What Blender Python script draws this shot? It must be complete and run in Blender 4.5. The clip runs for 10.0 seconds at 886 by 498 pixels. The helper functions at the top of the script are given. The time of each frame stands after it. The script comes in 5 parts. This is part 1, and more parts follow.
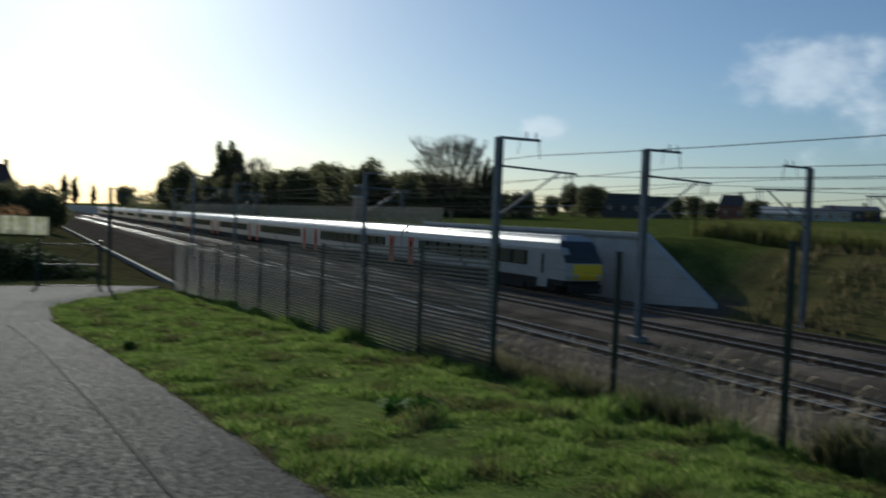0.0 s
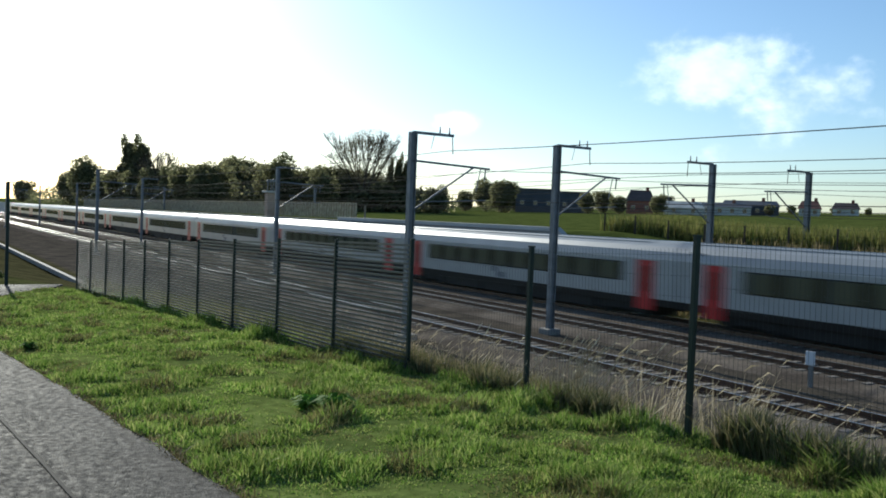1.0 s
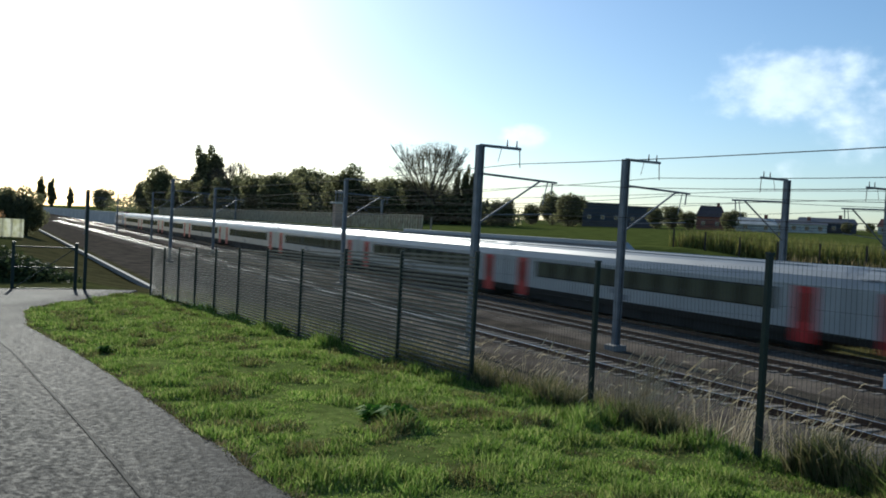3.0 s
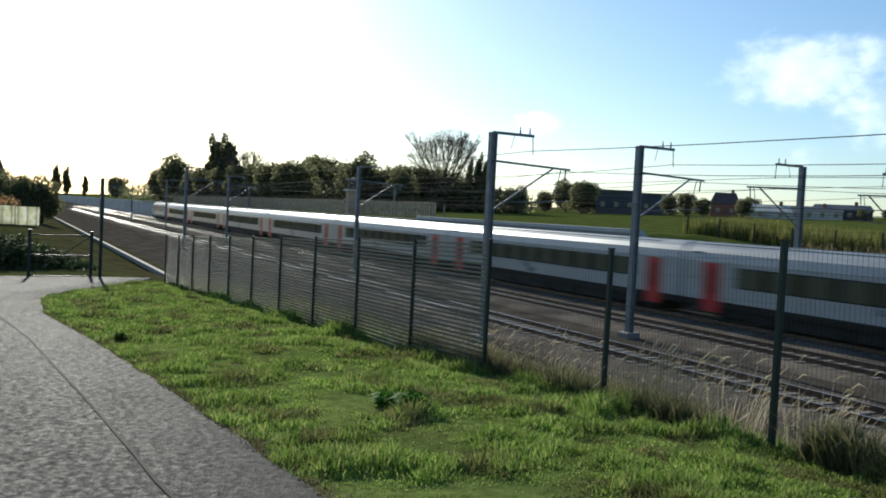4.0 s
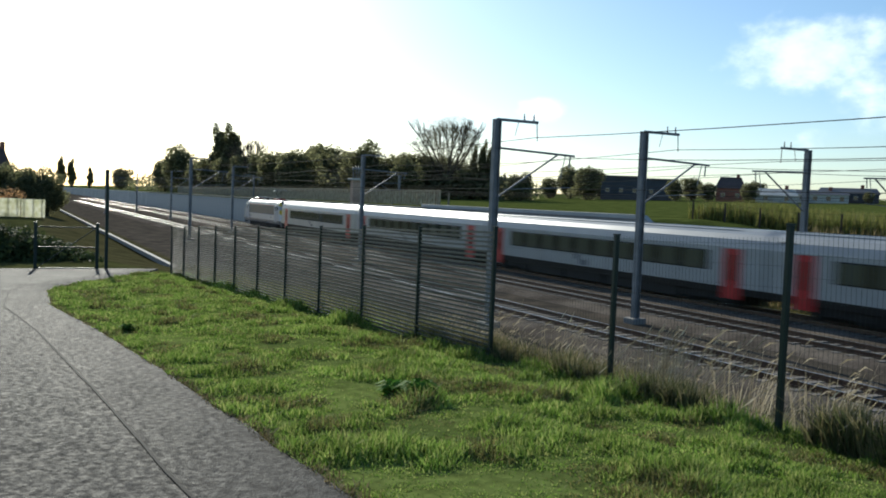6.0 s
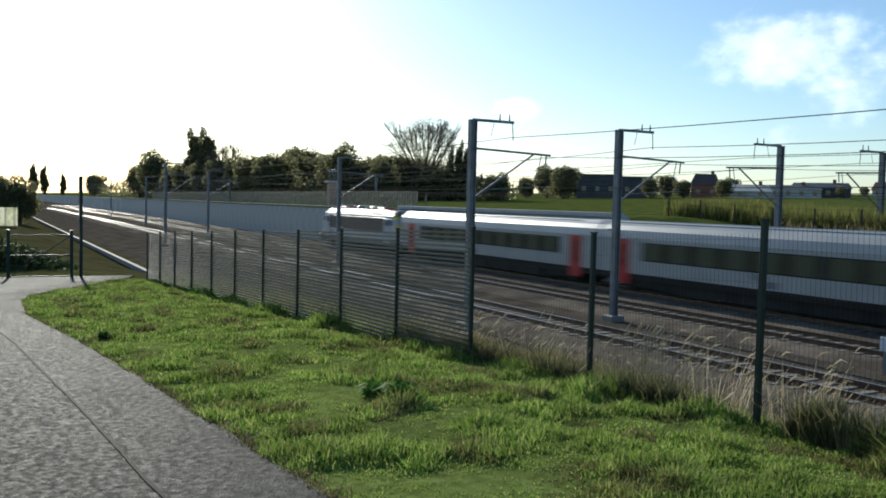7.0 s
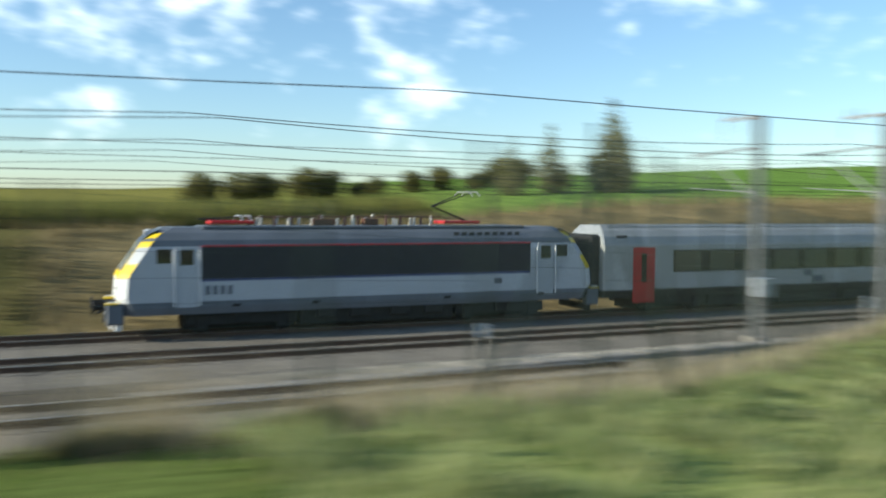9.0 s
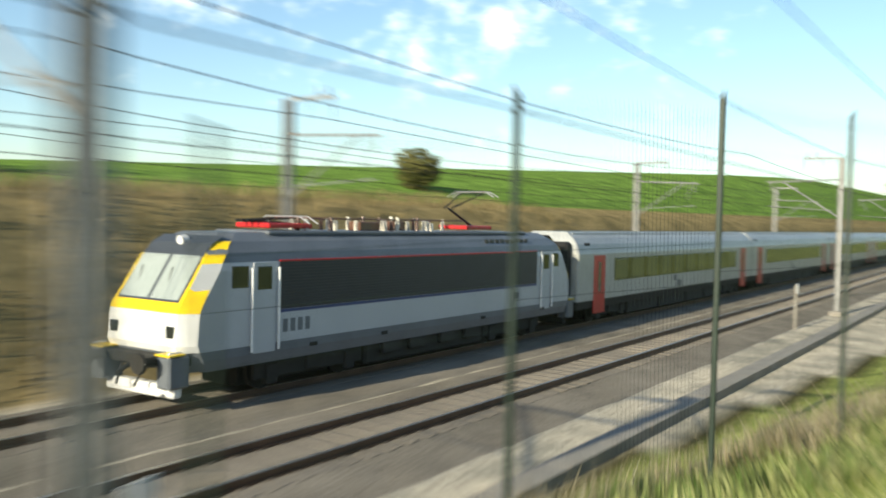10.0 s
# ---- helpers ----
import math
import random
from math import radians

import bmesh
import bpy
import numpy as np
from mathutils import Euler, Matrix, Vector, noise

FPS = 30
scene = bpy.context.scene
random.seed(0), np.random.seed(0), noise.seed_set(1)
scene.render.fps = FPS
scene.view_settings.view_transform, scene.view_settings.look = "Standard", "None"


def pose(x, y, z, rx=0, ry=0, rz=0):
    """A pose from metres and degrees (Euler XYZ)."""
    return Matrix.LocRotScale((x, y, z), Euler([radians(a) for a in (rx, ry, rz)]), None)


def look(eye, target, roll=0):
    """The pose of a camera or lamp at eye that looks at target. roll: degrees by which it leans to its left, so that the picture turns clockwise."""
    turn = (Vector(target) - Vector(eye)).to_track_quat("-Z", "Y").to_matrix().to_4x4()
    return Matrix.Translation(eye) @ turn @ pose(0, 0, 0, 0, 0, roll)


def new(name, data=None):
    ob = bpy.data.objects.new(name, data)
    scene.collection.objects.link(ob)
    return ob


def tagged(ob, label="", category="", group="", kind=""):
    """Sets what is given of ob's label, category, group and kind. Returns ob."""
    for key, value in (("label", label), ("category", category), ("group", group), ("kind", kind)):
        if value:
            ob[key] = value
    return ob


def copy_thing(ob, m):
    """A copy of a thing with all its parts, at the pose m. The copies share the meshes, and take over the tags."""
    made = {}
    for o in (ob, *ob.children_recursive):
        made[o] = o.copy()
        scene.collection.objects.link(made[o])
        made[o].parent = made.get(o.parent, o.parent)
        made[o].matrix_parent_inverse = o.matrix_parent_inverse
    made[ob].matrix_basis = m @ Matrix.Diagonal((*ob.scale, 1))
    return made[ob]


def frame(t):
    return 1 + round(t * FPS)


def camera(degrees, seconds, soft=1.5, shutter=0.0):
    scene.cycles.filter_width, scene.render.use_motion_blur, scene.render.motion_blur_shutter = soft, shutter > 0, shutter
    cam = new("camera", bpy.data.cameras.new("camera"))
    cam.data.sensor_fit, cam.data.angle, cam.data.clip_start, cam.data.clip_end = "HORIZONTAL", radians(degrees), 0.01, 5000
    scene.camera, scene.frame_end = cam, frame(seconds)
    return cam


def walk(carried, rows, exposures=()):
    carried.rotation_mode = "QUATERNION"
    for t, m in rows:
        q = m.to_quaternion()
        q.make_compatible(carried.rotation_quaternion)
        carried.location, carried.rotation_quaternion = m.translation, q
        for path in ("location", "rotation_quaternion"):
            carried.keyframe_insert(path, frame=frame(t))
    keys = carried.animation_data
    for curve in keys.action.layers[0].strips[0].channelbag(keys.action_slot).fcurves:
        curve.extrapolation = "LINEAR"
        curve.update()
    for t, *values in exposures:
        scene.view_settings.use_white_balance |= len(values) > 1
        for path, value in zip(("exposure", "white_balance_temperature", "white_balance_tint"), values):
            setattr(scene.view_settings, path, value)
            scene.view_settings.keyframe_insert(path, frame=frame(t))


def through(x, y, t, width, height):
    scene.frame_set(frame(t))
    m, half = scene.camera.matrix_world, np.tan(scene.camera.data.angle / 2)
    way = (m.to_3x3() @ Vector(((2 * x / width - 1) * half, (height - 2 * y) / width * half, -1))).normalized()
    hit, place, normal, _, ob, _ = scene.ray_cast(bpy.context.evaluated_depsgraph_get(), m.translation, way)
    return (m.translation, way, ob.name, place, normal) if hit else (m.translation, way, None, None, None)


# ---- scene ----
# camera and its way
cam = camera(54.0, 10.0, soft=1.8, shutter=0.65)
walk(cam, [
    (0.0, pose(0.00, 0.00, 1.65, 88.01, -2.33, 63.66)),
    (0.5, pose(0.00, 0.00, 1.65, 87.28, -2.37, 58.73)),
    (1.0, pose(0.00, 0.00, 1.65, 87.90, -2.20, 58.01)),
    (1.5, pose(0.00, 0.00, 1.65, 88.23, -1.84, 59.53)),
    (2.0, pose(0.00, 0.00, 1.65, 88.67, -2.57, 62.16)),
    (2.5, pose(0.00, 0.00, 1.65, 88.71, -3.11, 62.28)),
    (4.0, pose(0.00, 0.00, 1.65, 87.67, -2.94, 63.20)),
    (4.5, pose(0.00, 0.00, 1.65, 87.44, -3.29, 64.23)),
    (5.0, pose(0.00, 0.00, 1.65, 87.09, -3.09, 64.70)),
    (5.5, pose(0.00, 0.00, 1.65, 86.89, -2.83, 64.36)),
    (7.0, pose(0.00, 0.00, 1.65, 86.97, -1.34, 62.01)),
    (7.5, pose(0.00, 0.00, 1.65, 87.39, -1.57, 59.05)),
    (7.6, pose(0.00, 0.00, 1.65, 87.33, -1.94, 56.16)),
    (7.8, pose(0.00, 0.00, 1.65, 87.28, -2.29, 47.08)),
    (8.0, pose(-0.00, 0.00, 1.66, 88.01, -2.34, 35.42)),
    (8.2, pose(-0.00, 0.00, 1.66, 88.40, -2.61, 24.35)),
    (8.4, pose(0.00, -0.00, 1.65, 88.50, -1.29, 12.04)),
    (8.6, pose(-0.00, -0.00, 1.64, 88.42, -1.18, -2.58)),
    (8.8, pose(0.00, 0.00, 1.64, 87.91, -0.79, -15.20)),
    (9.0, pose(1.83, -0.33, 1.47, 87.49, -0.28, -23.11)),
    (9.2, pose(5.03, 2.90, 1.86, 86.16, -1.11, -31.00)),
    (9.4, pose(9.62, 6.61, 1.74, 86.25, -1.90, -38.49)),
    (9.6, pose(14.83, 9.87, 1.62, 87.08, -2.18, -45.59)),
    (9.8, pose(19.49, 13.46, 1.46, 88.14, -1.81, -51.50)),
    (10.0, pose(24.61, 16.29, 1.25, 88.09, -1.33, -56.14)),
], exposures=[(0.0, -0.55, 5700, 4), (0.4, 0.0, 5700, 4), (0.9, 0.45, 5800, 4), (1.6, 0.4, 5800, 4), (2.3, 0.2, 5700, 4), (2.8, 0.2, 5700, 4), (4.2, 0.42, 5900, 4), (7.4, 0.45, 5900, 4), (8.0, 0.55, 5900, 4), (8.6, 0.7, 5900, 2), (9.2, 1.05, 6400, 2), (10.0, 1.1, 7100, 2)])

# daylight: low sun ahead of the line, blue sky with fair-weather clouds
SUN_AZ, SUN_EL = radians(86), radians(21)
SUN_DIR = Vector((-math.sin(SUN_AZ) * math.cos(SUN_EL), math.cos(SUN_AZ) * math.cos(SUN_EL), math.sin(SUN_EL)))
sun = new("sun", bpy.data.lights.new("sun", "SUN"))
sun.data.energy, sun.data.angle, sun.data.color = 4.2, radians(0.6), (1.0, 0.9, 0.74)
sun.matrix_world = look(SUN_DIR * 500, (0, 0, 0))


def direction(az, el):
    a, e = radians(az), radians(el)
    return (-math.sin(a) * math.cos(e), math.cos(a) * math.cos(e), math.sin(e))


def make_world():
    w = bpy.data.worlds.new("sky")
    scene.world = w
    w.use_nodes = True
    n, l = w.node_tree.nodes, w.node_tree.links
    n.clear()
    sky = n.new("ShaderNodeTexSky")
    sky.sky_type, sky.sun_disc = "NISHITA", False
    sky.sun_elevation, sky.sun_rotation = SUN_EL, -SUN_AZ
    sky.air_density, sky.dust_density, sky.ozone_density = 1.0, 0.6, 3.0
    tc = n.new("ShaderNodeTexCoord")
    # soft cumulus: a noise field kept where banks of cloud stand
    no = n.new("ShaderNodeTexNoise")
    no.inputs["Scale"].default_value, no.inputs["Detail"].default_value = 13, 9
    no.inputs["Roughness"].default_value = 0.55
    mp = n.new("ShaderNodeMapping")
    mp.inputs["Scale"].default_value = (1, 1, 1.5)
    l.new(tc.outputs["Generated"], mp.inputs["Vector"])
    l.new(mp.outputs["Vector"], no.inputs["Vector"])
    total = None
    for az, el, size, power in CLOUDS:
        d = n.new("ShaderNodeVectorMath")
        d.operation = "DISTANCE"
        st = n.new("ShaderNodeVectorMath")
        st.operation = "MULTIPLY"
        st.inputs[1].default_value = (1, 1, 1.8)
        l.new(tc.outputs["Generated"], st.inputs[0])
        c = direction(az, el)
        l.new(st.outputs["Vector"], d.inputs[0])
        d.inputs[1].default_value = (c[0], c[1], c[2] * 1.8)
        m = n.new("ShaderNodeMapRange")
        m.interpolation_type = "SMOOTHSTEP"
        m.inputs["From Min"].default_value, m.inputs["From Max"].default_value = 0.0, size
        m.inputs["To Min"].default_value, m.inputs["To Max"].default_value = power, 0.0
        l.new(d.outputs["Value"], m.inputs["Value"])
        if total is None:
            total = m.outputs["Result"]
        else:
            mx = n.new("ShaderNodeMath")
            mx.operation = "MAXIMUM"
            l.new(total, mx.inputs[0])
            l.new(m.outputs["Result"], mx.inputs[1])
            total = mx.outputs["Value"]
    puff = n.new("ShaderNodeTexNoise")
    puff.inputs["Scale"].default_value, puff.inputs["Detail"].default_value = 36, 5
    l.new(mp.outputs["Vector"], puff.inputs["Vector"])
    lump = n.new("ShaderNodeMapRange")
    lump.inputs["From Min"].default_value, lump.inputs["From Max"].default_value = 0.3, 0.7
    lump.inputs["To Min"].default_value, lump.inputs["To Max"].default_value = -0.08, 0.1
    l.new(puff.outputs["Fac"], lump.inputs["Value"])
    s0 = n.new("ShaderNodeMath")
    s0.operation = "ADD"
    l.new(no.outputs["Fac"], s0.inputs[0])
    l.new(lump.outputs["Result"], s0.inputs[1])
    s = n.new("ShaderNodeMath")
    s.operation = "ADD"
    l.new(s0.outputs["Value"], s.inputs[0])
    l.new(total, s.inputs[1])
    r = n.new("ShaderNodeMapRange")
    r.interpolation_type = "SMOOTHSTEP"
    r.inputs["From Min"].default_value, r.inputs["From Max"].default_value = 0.78, 1.2
    l.new(s.outputs["Value"], r.inputs["Value"])
    # cloud tone: brighter in thick parts towards the top, greyer under
    tone = n.new("ShaderNodeValToRGB")
    tone.color_ramp.elements[0].position, tone.color_ramp.elements[0].color = 0.35, (3.9, 4.1, 4.6, 1)
    tone.color_ramp.elements[1].position, tone.color_ramp.elements[1].color = 0.65, (6.4, 6.4, 6.2, 1)
    l.new(s0.outputs["Value"], tone.inputs["Fac"])
    mix = n.new("ShaderNodeMixRGB")
    l.new(r.outputs["Result"], mix.inputs["Fac"])
    l.new(sky.outputs["Color"], mix.inputs["Color1"])
    lit = n.new("ShaderNodeMixRGB")
    lit.blend_type, lit.inputs["Fac"].default_value = "ADD", 0.5
    l.new(tone.outputs["Color"], lit.inputs["Color1"])
    l.new(sky.outputs["Color"], lit.inputs["Color2"])
    l.new(lit.outputs["Color"], mix.inputs["Color2"])
    bg = n.new("ShaderNodeBackground")
    bg.inputs["Strength"].default_value = 0.1
    l.new(mix.outputs["Color"], bg.inputs["Color"])
    o = n.new("ShaderNodeOutputWorld")
    l.new(bg.outputs["Background"], o.inputs["Surface"])


CLOUDS = [(41.0, 9.6, 0.17, 0.7), (36.5, 7.8, 0.19, 0.58), (57.2, 6.2, 0.05, 0.85), (26, 10.5, 0.17, 0.52), (14, 12, 0.22, 0.52), (-4, 13, 0.3, 0.5),
          (-22, 8, 0.3, 0.4), (-38, 13, 0.4, 0.36), (-60, 14, 0.5, 0.42), (-20, 15, 0.3, 0.52), (41, 4.5, 0.08, 0.4), (0, 6, 0.16, 0.4), (5, 16, 0.35, 0.45), (-30, 18, 0.4, 0.42)]
make_world()


# ---------- materials ----------
def mat(name, color, rough=0.7, metal=0.0, var=0.25, scale=3.0, bump=0.15, fine=40.0, color2=None, spec=0.4):
    """Paint, stone, earth or metal: two scales of noise in the colour and a fine relief."""
    m = bpy.data.materials.new(name)
    m.use_nodes = True
    n, l = m.node_tree.nodes, m.node_tree.links
    b = n["Principled BSDF"]
    b.inputs["Roughness"].default_value, b.inputs["Metallic"].default_value = rough, metal
    b.inputs["Specular IOR Level"].default_value = spec
    geo = n.new("ShaderNodeTexCoord")
    big, small = n.new("ShaderNodeTexNoise"), n.new("ShaderNodeTexNoise")
    big.inputs["Scale"].default_value, big.inputs["Detail"].default_value = scale, 4
    small.inputs["Scale"].default_value, small.inputs["Detail"].default_value = fine, 3
    for q in (big, small):
        l.new(geo.outputs["Object"], q.inputs["Vector"])
    c2 = color2 or tuple(c * (1 - var) for c in color)
    ramp = n.new("ShaderNodeValToRGB")
    ramp.color_ramp.elements[0].position, ramp.color_ramp.elements[0].color = 0.32, (*c2, 1)
    ramp.color_ramp.elements[1].position, ramp.color_ramp.elements[1].color = 0.68, (*color, 1)
    l.new(big.outputs["Fac"], ramp.inputs["Fac"])
    mx = n.new("ShaderNodeMixRGB")
    mx.blend_type = "OVERLAY"
    mx.inputs["Fac"].default_value = min(1.0, var * 1.6)
    l.new(ramp.outputs["Color"], mx.inputs["Color1"])
    l.new(small.outputs["Fac"], mx.inputs["Color2"])
    l.new(mx.outputs["Color"], b.inputs["Base Color"])
    if bump:
        bp = n.new("ShaderNodeBump")
        bp.inputs["Strength"].default_value, bp.inputs["Distance"].default_value = bump, 0.02
        l.new(small.outputs["Fac"], bp.inputs["Height"])
        l.new(bp.outputs["Normal"], b.inputs["Normal"])
    return m


def leaf_mat(name, c1, c2, through=0.35):
    """Leaves and grass: colour varies by island, some light comes through."""
    m = bpy.data.materials.new(name)
    m.use_nodes = True
    n, l = m.node_tree.nodes, m.node_tree.links
    b = n["Principled BSDF"]
    b.inputs["Roughness"].default_value, b.inputs["Specular IOR Level"].default_value = 0.7, 0.1
    g = n.new("ShaderNodeNewGeometry")
    ramp = n.new("ShaderNodeValToRGB")
    ramp.color_ramp.elements[0].color, ramp.color_ramp.elements[1].color = (*c1, 1), (*c2, 1)
    l.new(g.outputs["Random Per Island"], ramp.inputs["Fac"])
    no = n.new("ShaderNodeTexNoise")
    no.inputs["Scale"].default_value, no.inputs["Detail"].default_value = 1.9, 5
    l.new(g.outputs["Position"], no.inputs["Vector"])
    mx = n.new("ShaderNodeMixRGB")
    mx.blend_type, mx.inputs["Fac"].default_value = "OVERLAY", 0.9
    l.new(ramp.outputs["Color"], mx.inputs["Color1"])
    l.new(no.outputs["Fac"], mx.inputs["Color2"])
    l.new(mx.outputs["Color"], b.inputs["Base Color"])
    t = n.new("ShaderNodeBsdfTranslucent")
    l.new(mx.outputs["Color"], t.inputs["Color"])
    ms = n.new("ShaderNodeMixShader")
    ms.inputs["Fac"].default_value = through
    l.new(b.outputs["BSDF"], ms.inputs[1])
    l.new(t.outputs["BSDF"], ms.inputs[2])
    l.new(ms.outputs["Shader"], n["Material Output"].inputs["Surface"])
    return m


def glass_mat(name, tint, rough=0.05):
    m = bpy.data.materials.new(name)
    m.use_nodes = True
    b = m.node_tree.nodes["Principled BSDF"]
    b.inputs["Base Color"].default_value = (*tint, 1)
    b.inputs["Roughness"].default_value, b.inputs["Specular IOR Level"].default_value = rough, 0.8
    return m


M_ASPHALT = mat("asphalt", (0.05, 0.046, 0.041), 0.84, var=0.45, scale=0.8, bump=0.9, fine=60, color2=(0.034, 0.031, 0.028), spec=0.13)


def damp(m):
    """Patches of smoother, damp asphalt and a coarse stone relief."""
    n, l = m.node_tree.nodes, m.node_tree.links
    b = n["Principled BSDF"]
    tc = n.new("ShaderNodeTexCoord")
    patch, stone = n.new("ShaderNodeTexNoise"), n.new("ShaderNodeTexNoise")
    patch.inputs["Scale"].default_value, patch.inputs["Detail"].default_value = 16.0, 8
    patch.inputs["Roughness"].default_value = 0.68
    stone.inputs["Scale"].default_value, stone.inputs["Detail"].default_value = 17, 6
    for q in (patch, stone):
        l.new(tc.outputs["Object"], q.inputs["Vector"])
    r = n.new("ShaderNodeMapRange")
    r.inputs["From Min"].default_value, r.inputs["From Max"].default_value = 0.4, 0.62
    r.inputs["To Min"].default_value, r.inputs["To Max"].default_value = 0.68, 1.0
    l.new(patch.outputs["Fac"], r.inputs["Value"])
    l.new(r.outputs["Result"], b.inputs["Roughness"])
    old = [q for q in n if q.type == "BUMP"][0]
    bp = n.new("ShaderNodeBump")
    bp.inputs["Strength"].default_value, bp.inputs["Distance"].default_value = 0.4, 0.02
    l.new(stone.outputs["Fac"], bp.inputs["Height"])
    l.new(old.outputs["Normal"], bp.inputs["Normal"])
    l.new(bp.outputs["Normal"], b.inputs["Normal"])


damp(M_ASPHALT)
M_SEAM = mat("tar_seam", (0.02, 0.019, 0.018), 0.85, bump=0.2, spec=0.1)
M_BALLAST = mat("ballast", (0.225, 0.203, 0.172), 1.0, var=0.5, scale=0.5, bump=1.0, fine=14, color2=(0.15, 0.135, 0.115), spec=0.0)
# same ballast, browner and darker: shade of the backlit stretch is in its colour
M_BALLASTDIM = mat("backlit_brown_ballast", (0.18, 0.152, 0.122), 1.0, var=0.5, scale=0.5, bump=1.0, fine=14, color2=(0.08, 0.067, 0.055), spec=0.0)
M_SOIL = mat("dry_bank", (0.16, 0.14, 0.075), 0.95, var=0.5, scale=0.4, bump=0.9, fine=9, color2=(0.055, 0.07, 0.022))
M_RAIL = mat("rail_steel", (0.16, 0.10, 0.07), 0.45, 0.6, scale=2, color2=(0.09, 0.06, 0.045))
M_RAILTOP = mat("rail_head", (0.6, 0.59, 0.56), 0.36, 0.95, scale=4, bump=0.05)
M_SLEEPER = mat("sleeper_concrete", (0.19, 0.172, 0.15), 0.95, scale=4, bump=0.4, color2=(0.15, 0.13, 0.11))
M_CONCRETE = mat("pale_concrete", (0.5, 0.49, 0.46), 0.8, scale=0.35, bump=0.3, color2=(0.36, 0.355, 0.335), fine=12)
M_TROUGH = mat("trough_concrete", (0.25, 0.235, 0.21), 0.85, scale=1.0, bump=0.4, color2=(0.2, 0.185, 0.165))
M_MAST = mat("galvanised_steel", (0.25, 0.255, 0.26), 0.6, 0.3, scale=2, color2=(0.16, 0.165, 0.17), bump=0.1)
M_WIRE = mat("wire_copper", (0.05, 0.047, 0.043), 0.9, 0.0, scale=2, bump=0.0, spec=0.05)
M_INSUL = mat("insulator_brown", (0.12, 0.06, 0.04), 0.25, scale=6)
M_FENCE = mat("fence_green_paint", (0.010, 0.024, 0.017), 0.5, scale=5, bump=0.1)
M_FENCEWIRE = mat("fence_wire", (0.022, 0.034, 0.028), 0.3, 0.2, scale=5, bump=0.0)
M_SCREENWIRE = mat("screen_wire", (0.1, 0.105, 0.097), 0.42, 0.5, scale=5, bump=0.0)
M_WHITE = mat("loco_white", (0.72, 0.73, 0.74), 0.35, var=0.12, scale=1.2, bump=0.03, color2=(0.6, 0.61, 0.62))
M_LIGHTGREY = mat("loco_light_grey", (0.41, 0.43, 0.46), 0.35, var=0.12, scale=1.0, bump=0.03, color2=(0.38, 0.40, 0.43))
M_MIDGREY = mat("loco_mid_grey", (0.125, 0.14, 0.165), 0.4, var=0.2, scale=1.0, bump=0.04, color2=(0.095, 0.107, 0.125))
M_BROW = mat("cab_brow_dark", (0.05, 0.057, 0.072), 0.4, var=0.15, scale=1.5, bump=0.03)
M_PANEL = mat("louvre_dark", (0.022, 0.024, 0.03), 0.45, var=0.2, scale=2)
M_YELLOW = mat("yellow_paint", (0.78, 0.55, 0.015), 0.35, var=0.1, scale=2, bump=0.03)
M_RED = mat("red_paint", (0.46, 0.02, 0.024), 0.35, var=0.15, scale=2, bump=0.03)
M_COACH = mat("coach_white_grey", (0.38, 0.385, 0.375), 0.33, var=0.15, scale=0.7, bump=0.03, color2=(0.31, 0.315, 0.30))
M_COACHROOF = mat("coach_roof_grey", (0.32, 0.335, 0.345), 0.42, var=0.15, scale=0.7, bump=0.04, color2=(0.25, 0.265, 0.28), spec=0.6)
M_BLACK = mat("underframe_black", (0.018, 0.017, 0.016), 0.75, var=0.4, scale=3, bump=0.3)
M_RUBBER = mat("gangway_rubber", (0.012, 0.012, 0.013), 0.8, scale=5)
M_GLASS = glass_mat("tinted_glass", (0.02, 0.024, 0.022))
M_PANE = glass_mat("olive_pane", (0.09, 0.095, 0.065), 0.08)
# pale base colour stands in for sky reflected in the windscreen
M_SCREEN = glass_mat("windscreen_sky_pale", (0.3, 0.34, 0.33), 0.06)
M_STEELBRIGHT = mat("bright_steel", (0.6, 0.6, 0.58), 0.3, 0.7, scale=5, bump=0.05)
M_PORCELAIN = mat("porcelain", (0.62, 0.58, 0.5), 0.25, scale=6, bump=0.0)
M_BRICK = mat("red_brick", (0.30, 0.12, 0.075), 0.85, scale=2, bump=0.4, color2=(0.2, 0.085, 0.06))
M_RENDERW = mat("pale_render", (0.6, 0.57, 0.5), 0.85, scale=0.5, bump=0.2)
M_DARKCLAD = mat("dark_cladding", (0.06, 0.065, 0.075), 0.6, scale=0.5)
M_ROOF = mat("roof_tiles", (0.10, 0.07, 0.06), 0.8, scale=1, bump=0.4)
M_BARK = mat("bark", (0.07, 0.055, 0.04), 0.9, scale=3, bump=0.6)
M_LEAF = leaf_mat("leaves_dark", (0.13, 0.14, 0.07), (0.27, 0.26, 0.13), 0.72)
M_LEAF2 = leaf_mat("leaves_olive", (0.09, 0.10, 0.03), (0.2, 0.18, 0.07))
M_GRASSB = leaf_mat("grass_blades", (0.10, 0.15, 0.016), (0.24, 0.29, 0.045), 0.5)
_r = [q for q in M_GRASSB.node_tree.nodes if q.type == "VALTORGB"][0].color_ramp
_r.elements[0].color, _r.elements[1].color = (0.085, 0.145, 0.025, 1), (0.37, 0.385, 0.13, 1)
_m = _r.elements.new(0.5)
_m.color = (0.18, 0.28, 0.048, 1)
M_STRAW = leaf_mat("dry_grass", (0.3, 0.25, 0.15), (0.58, 0.5, 0.36), 0.5)
M_CORN = leaf_mat("maize", (0.10, 0.13, 0.03), (0.24, 0.22, 0.07), 0.4)


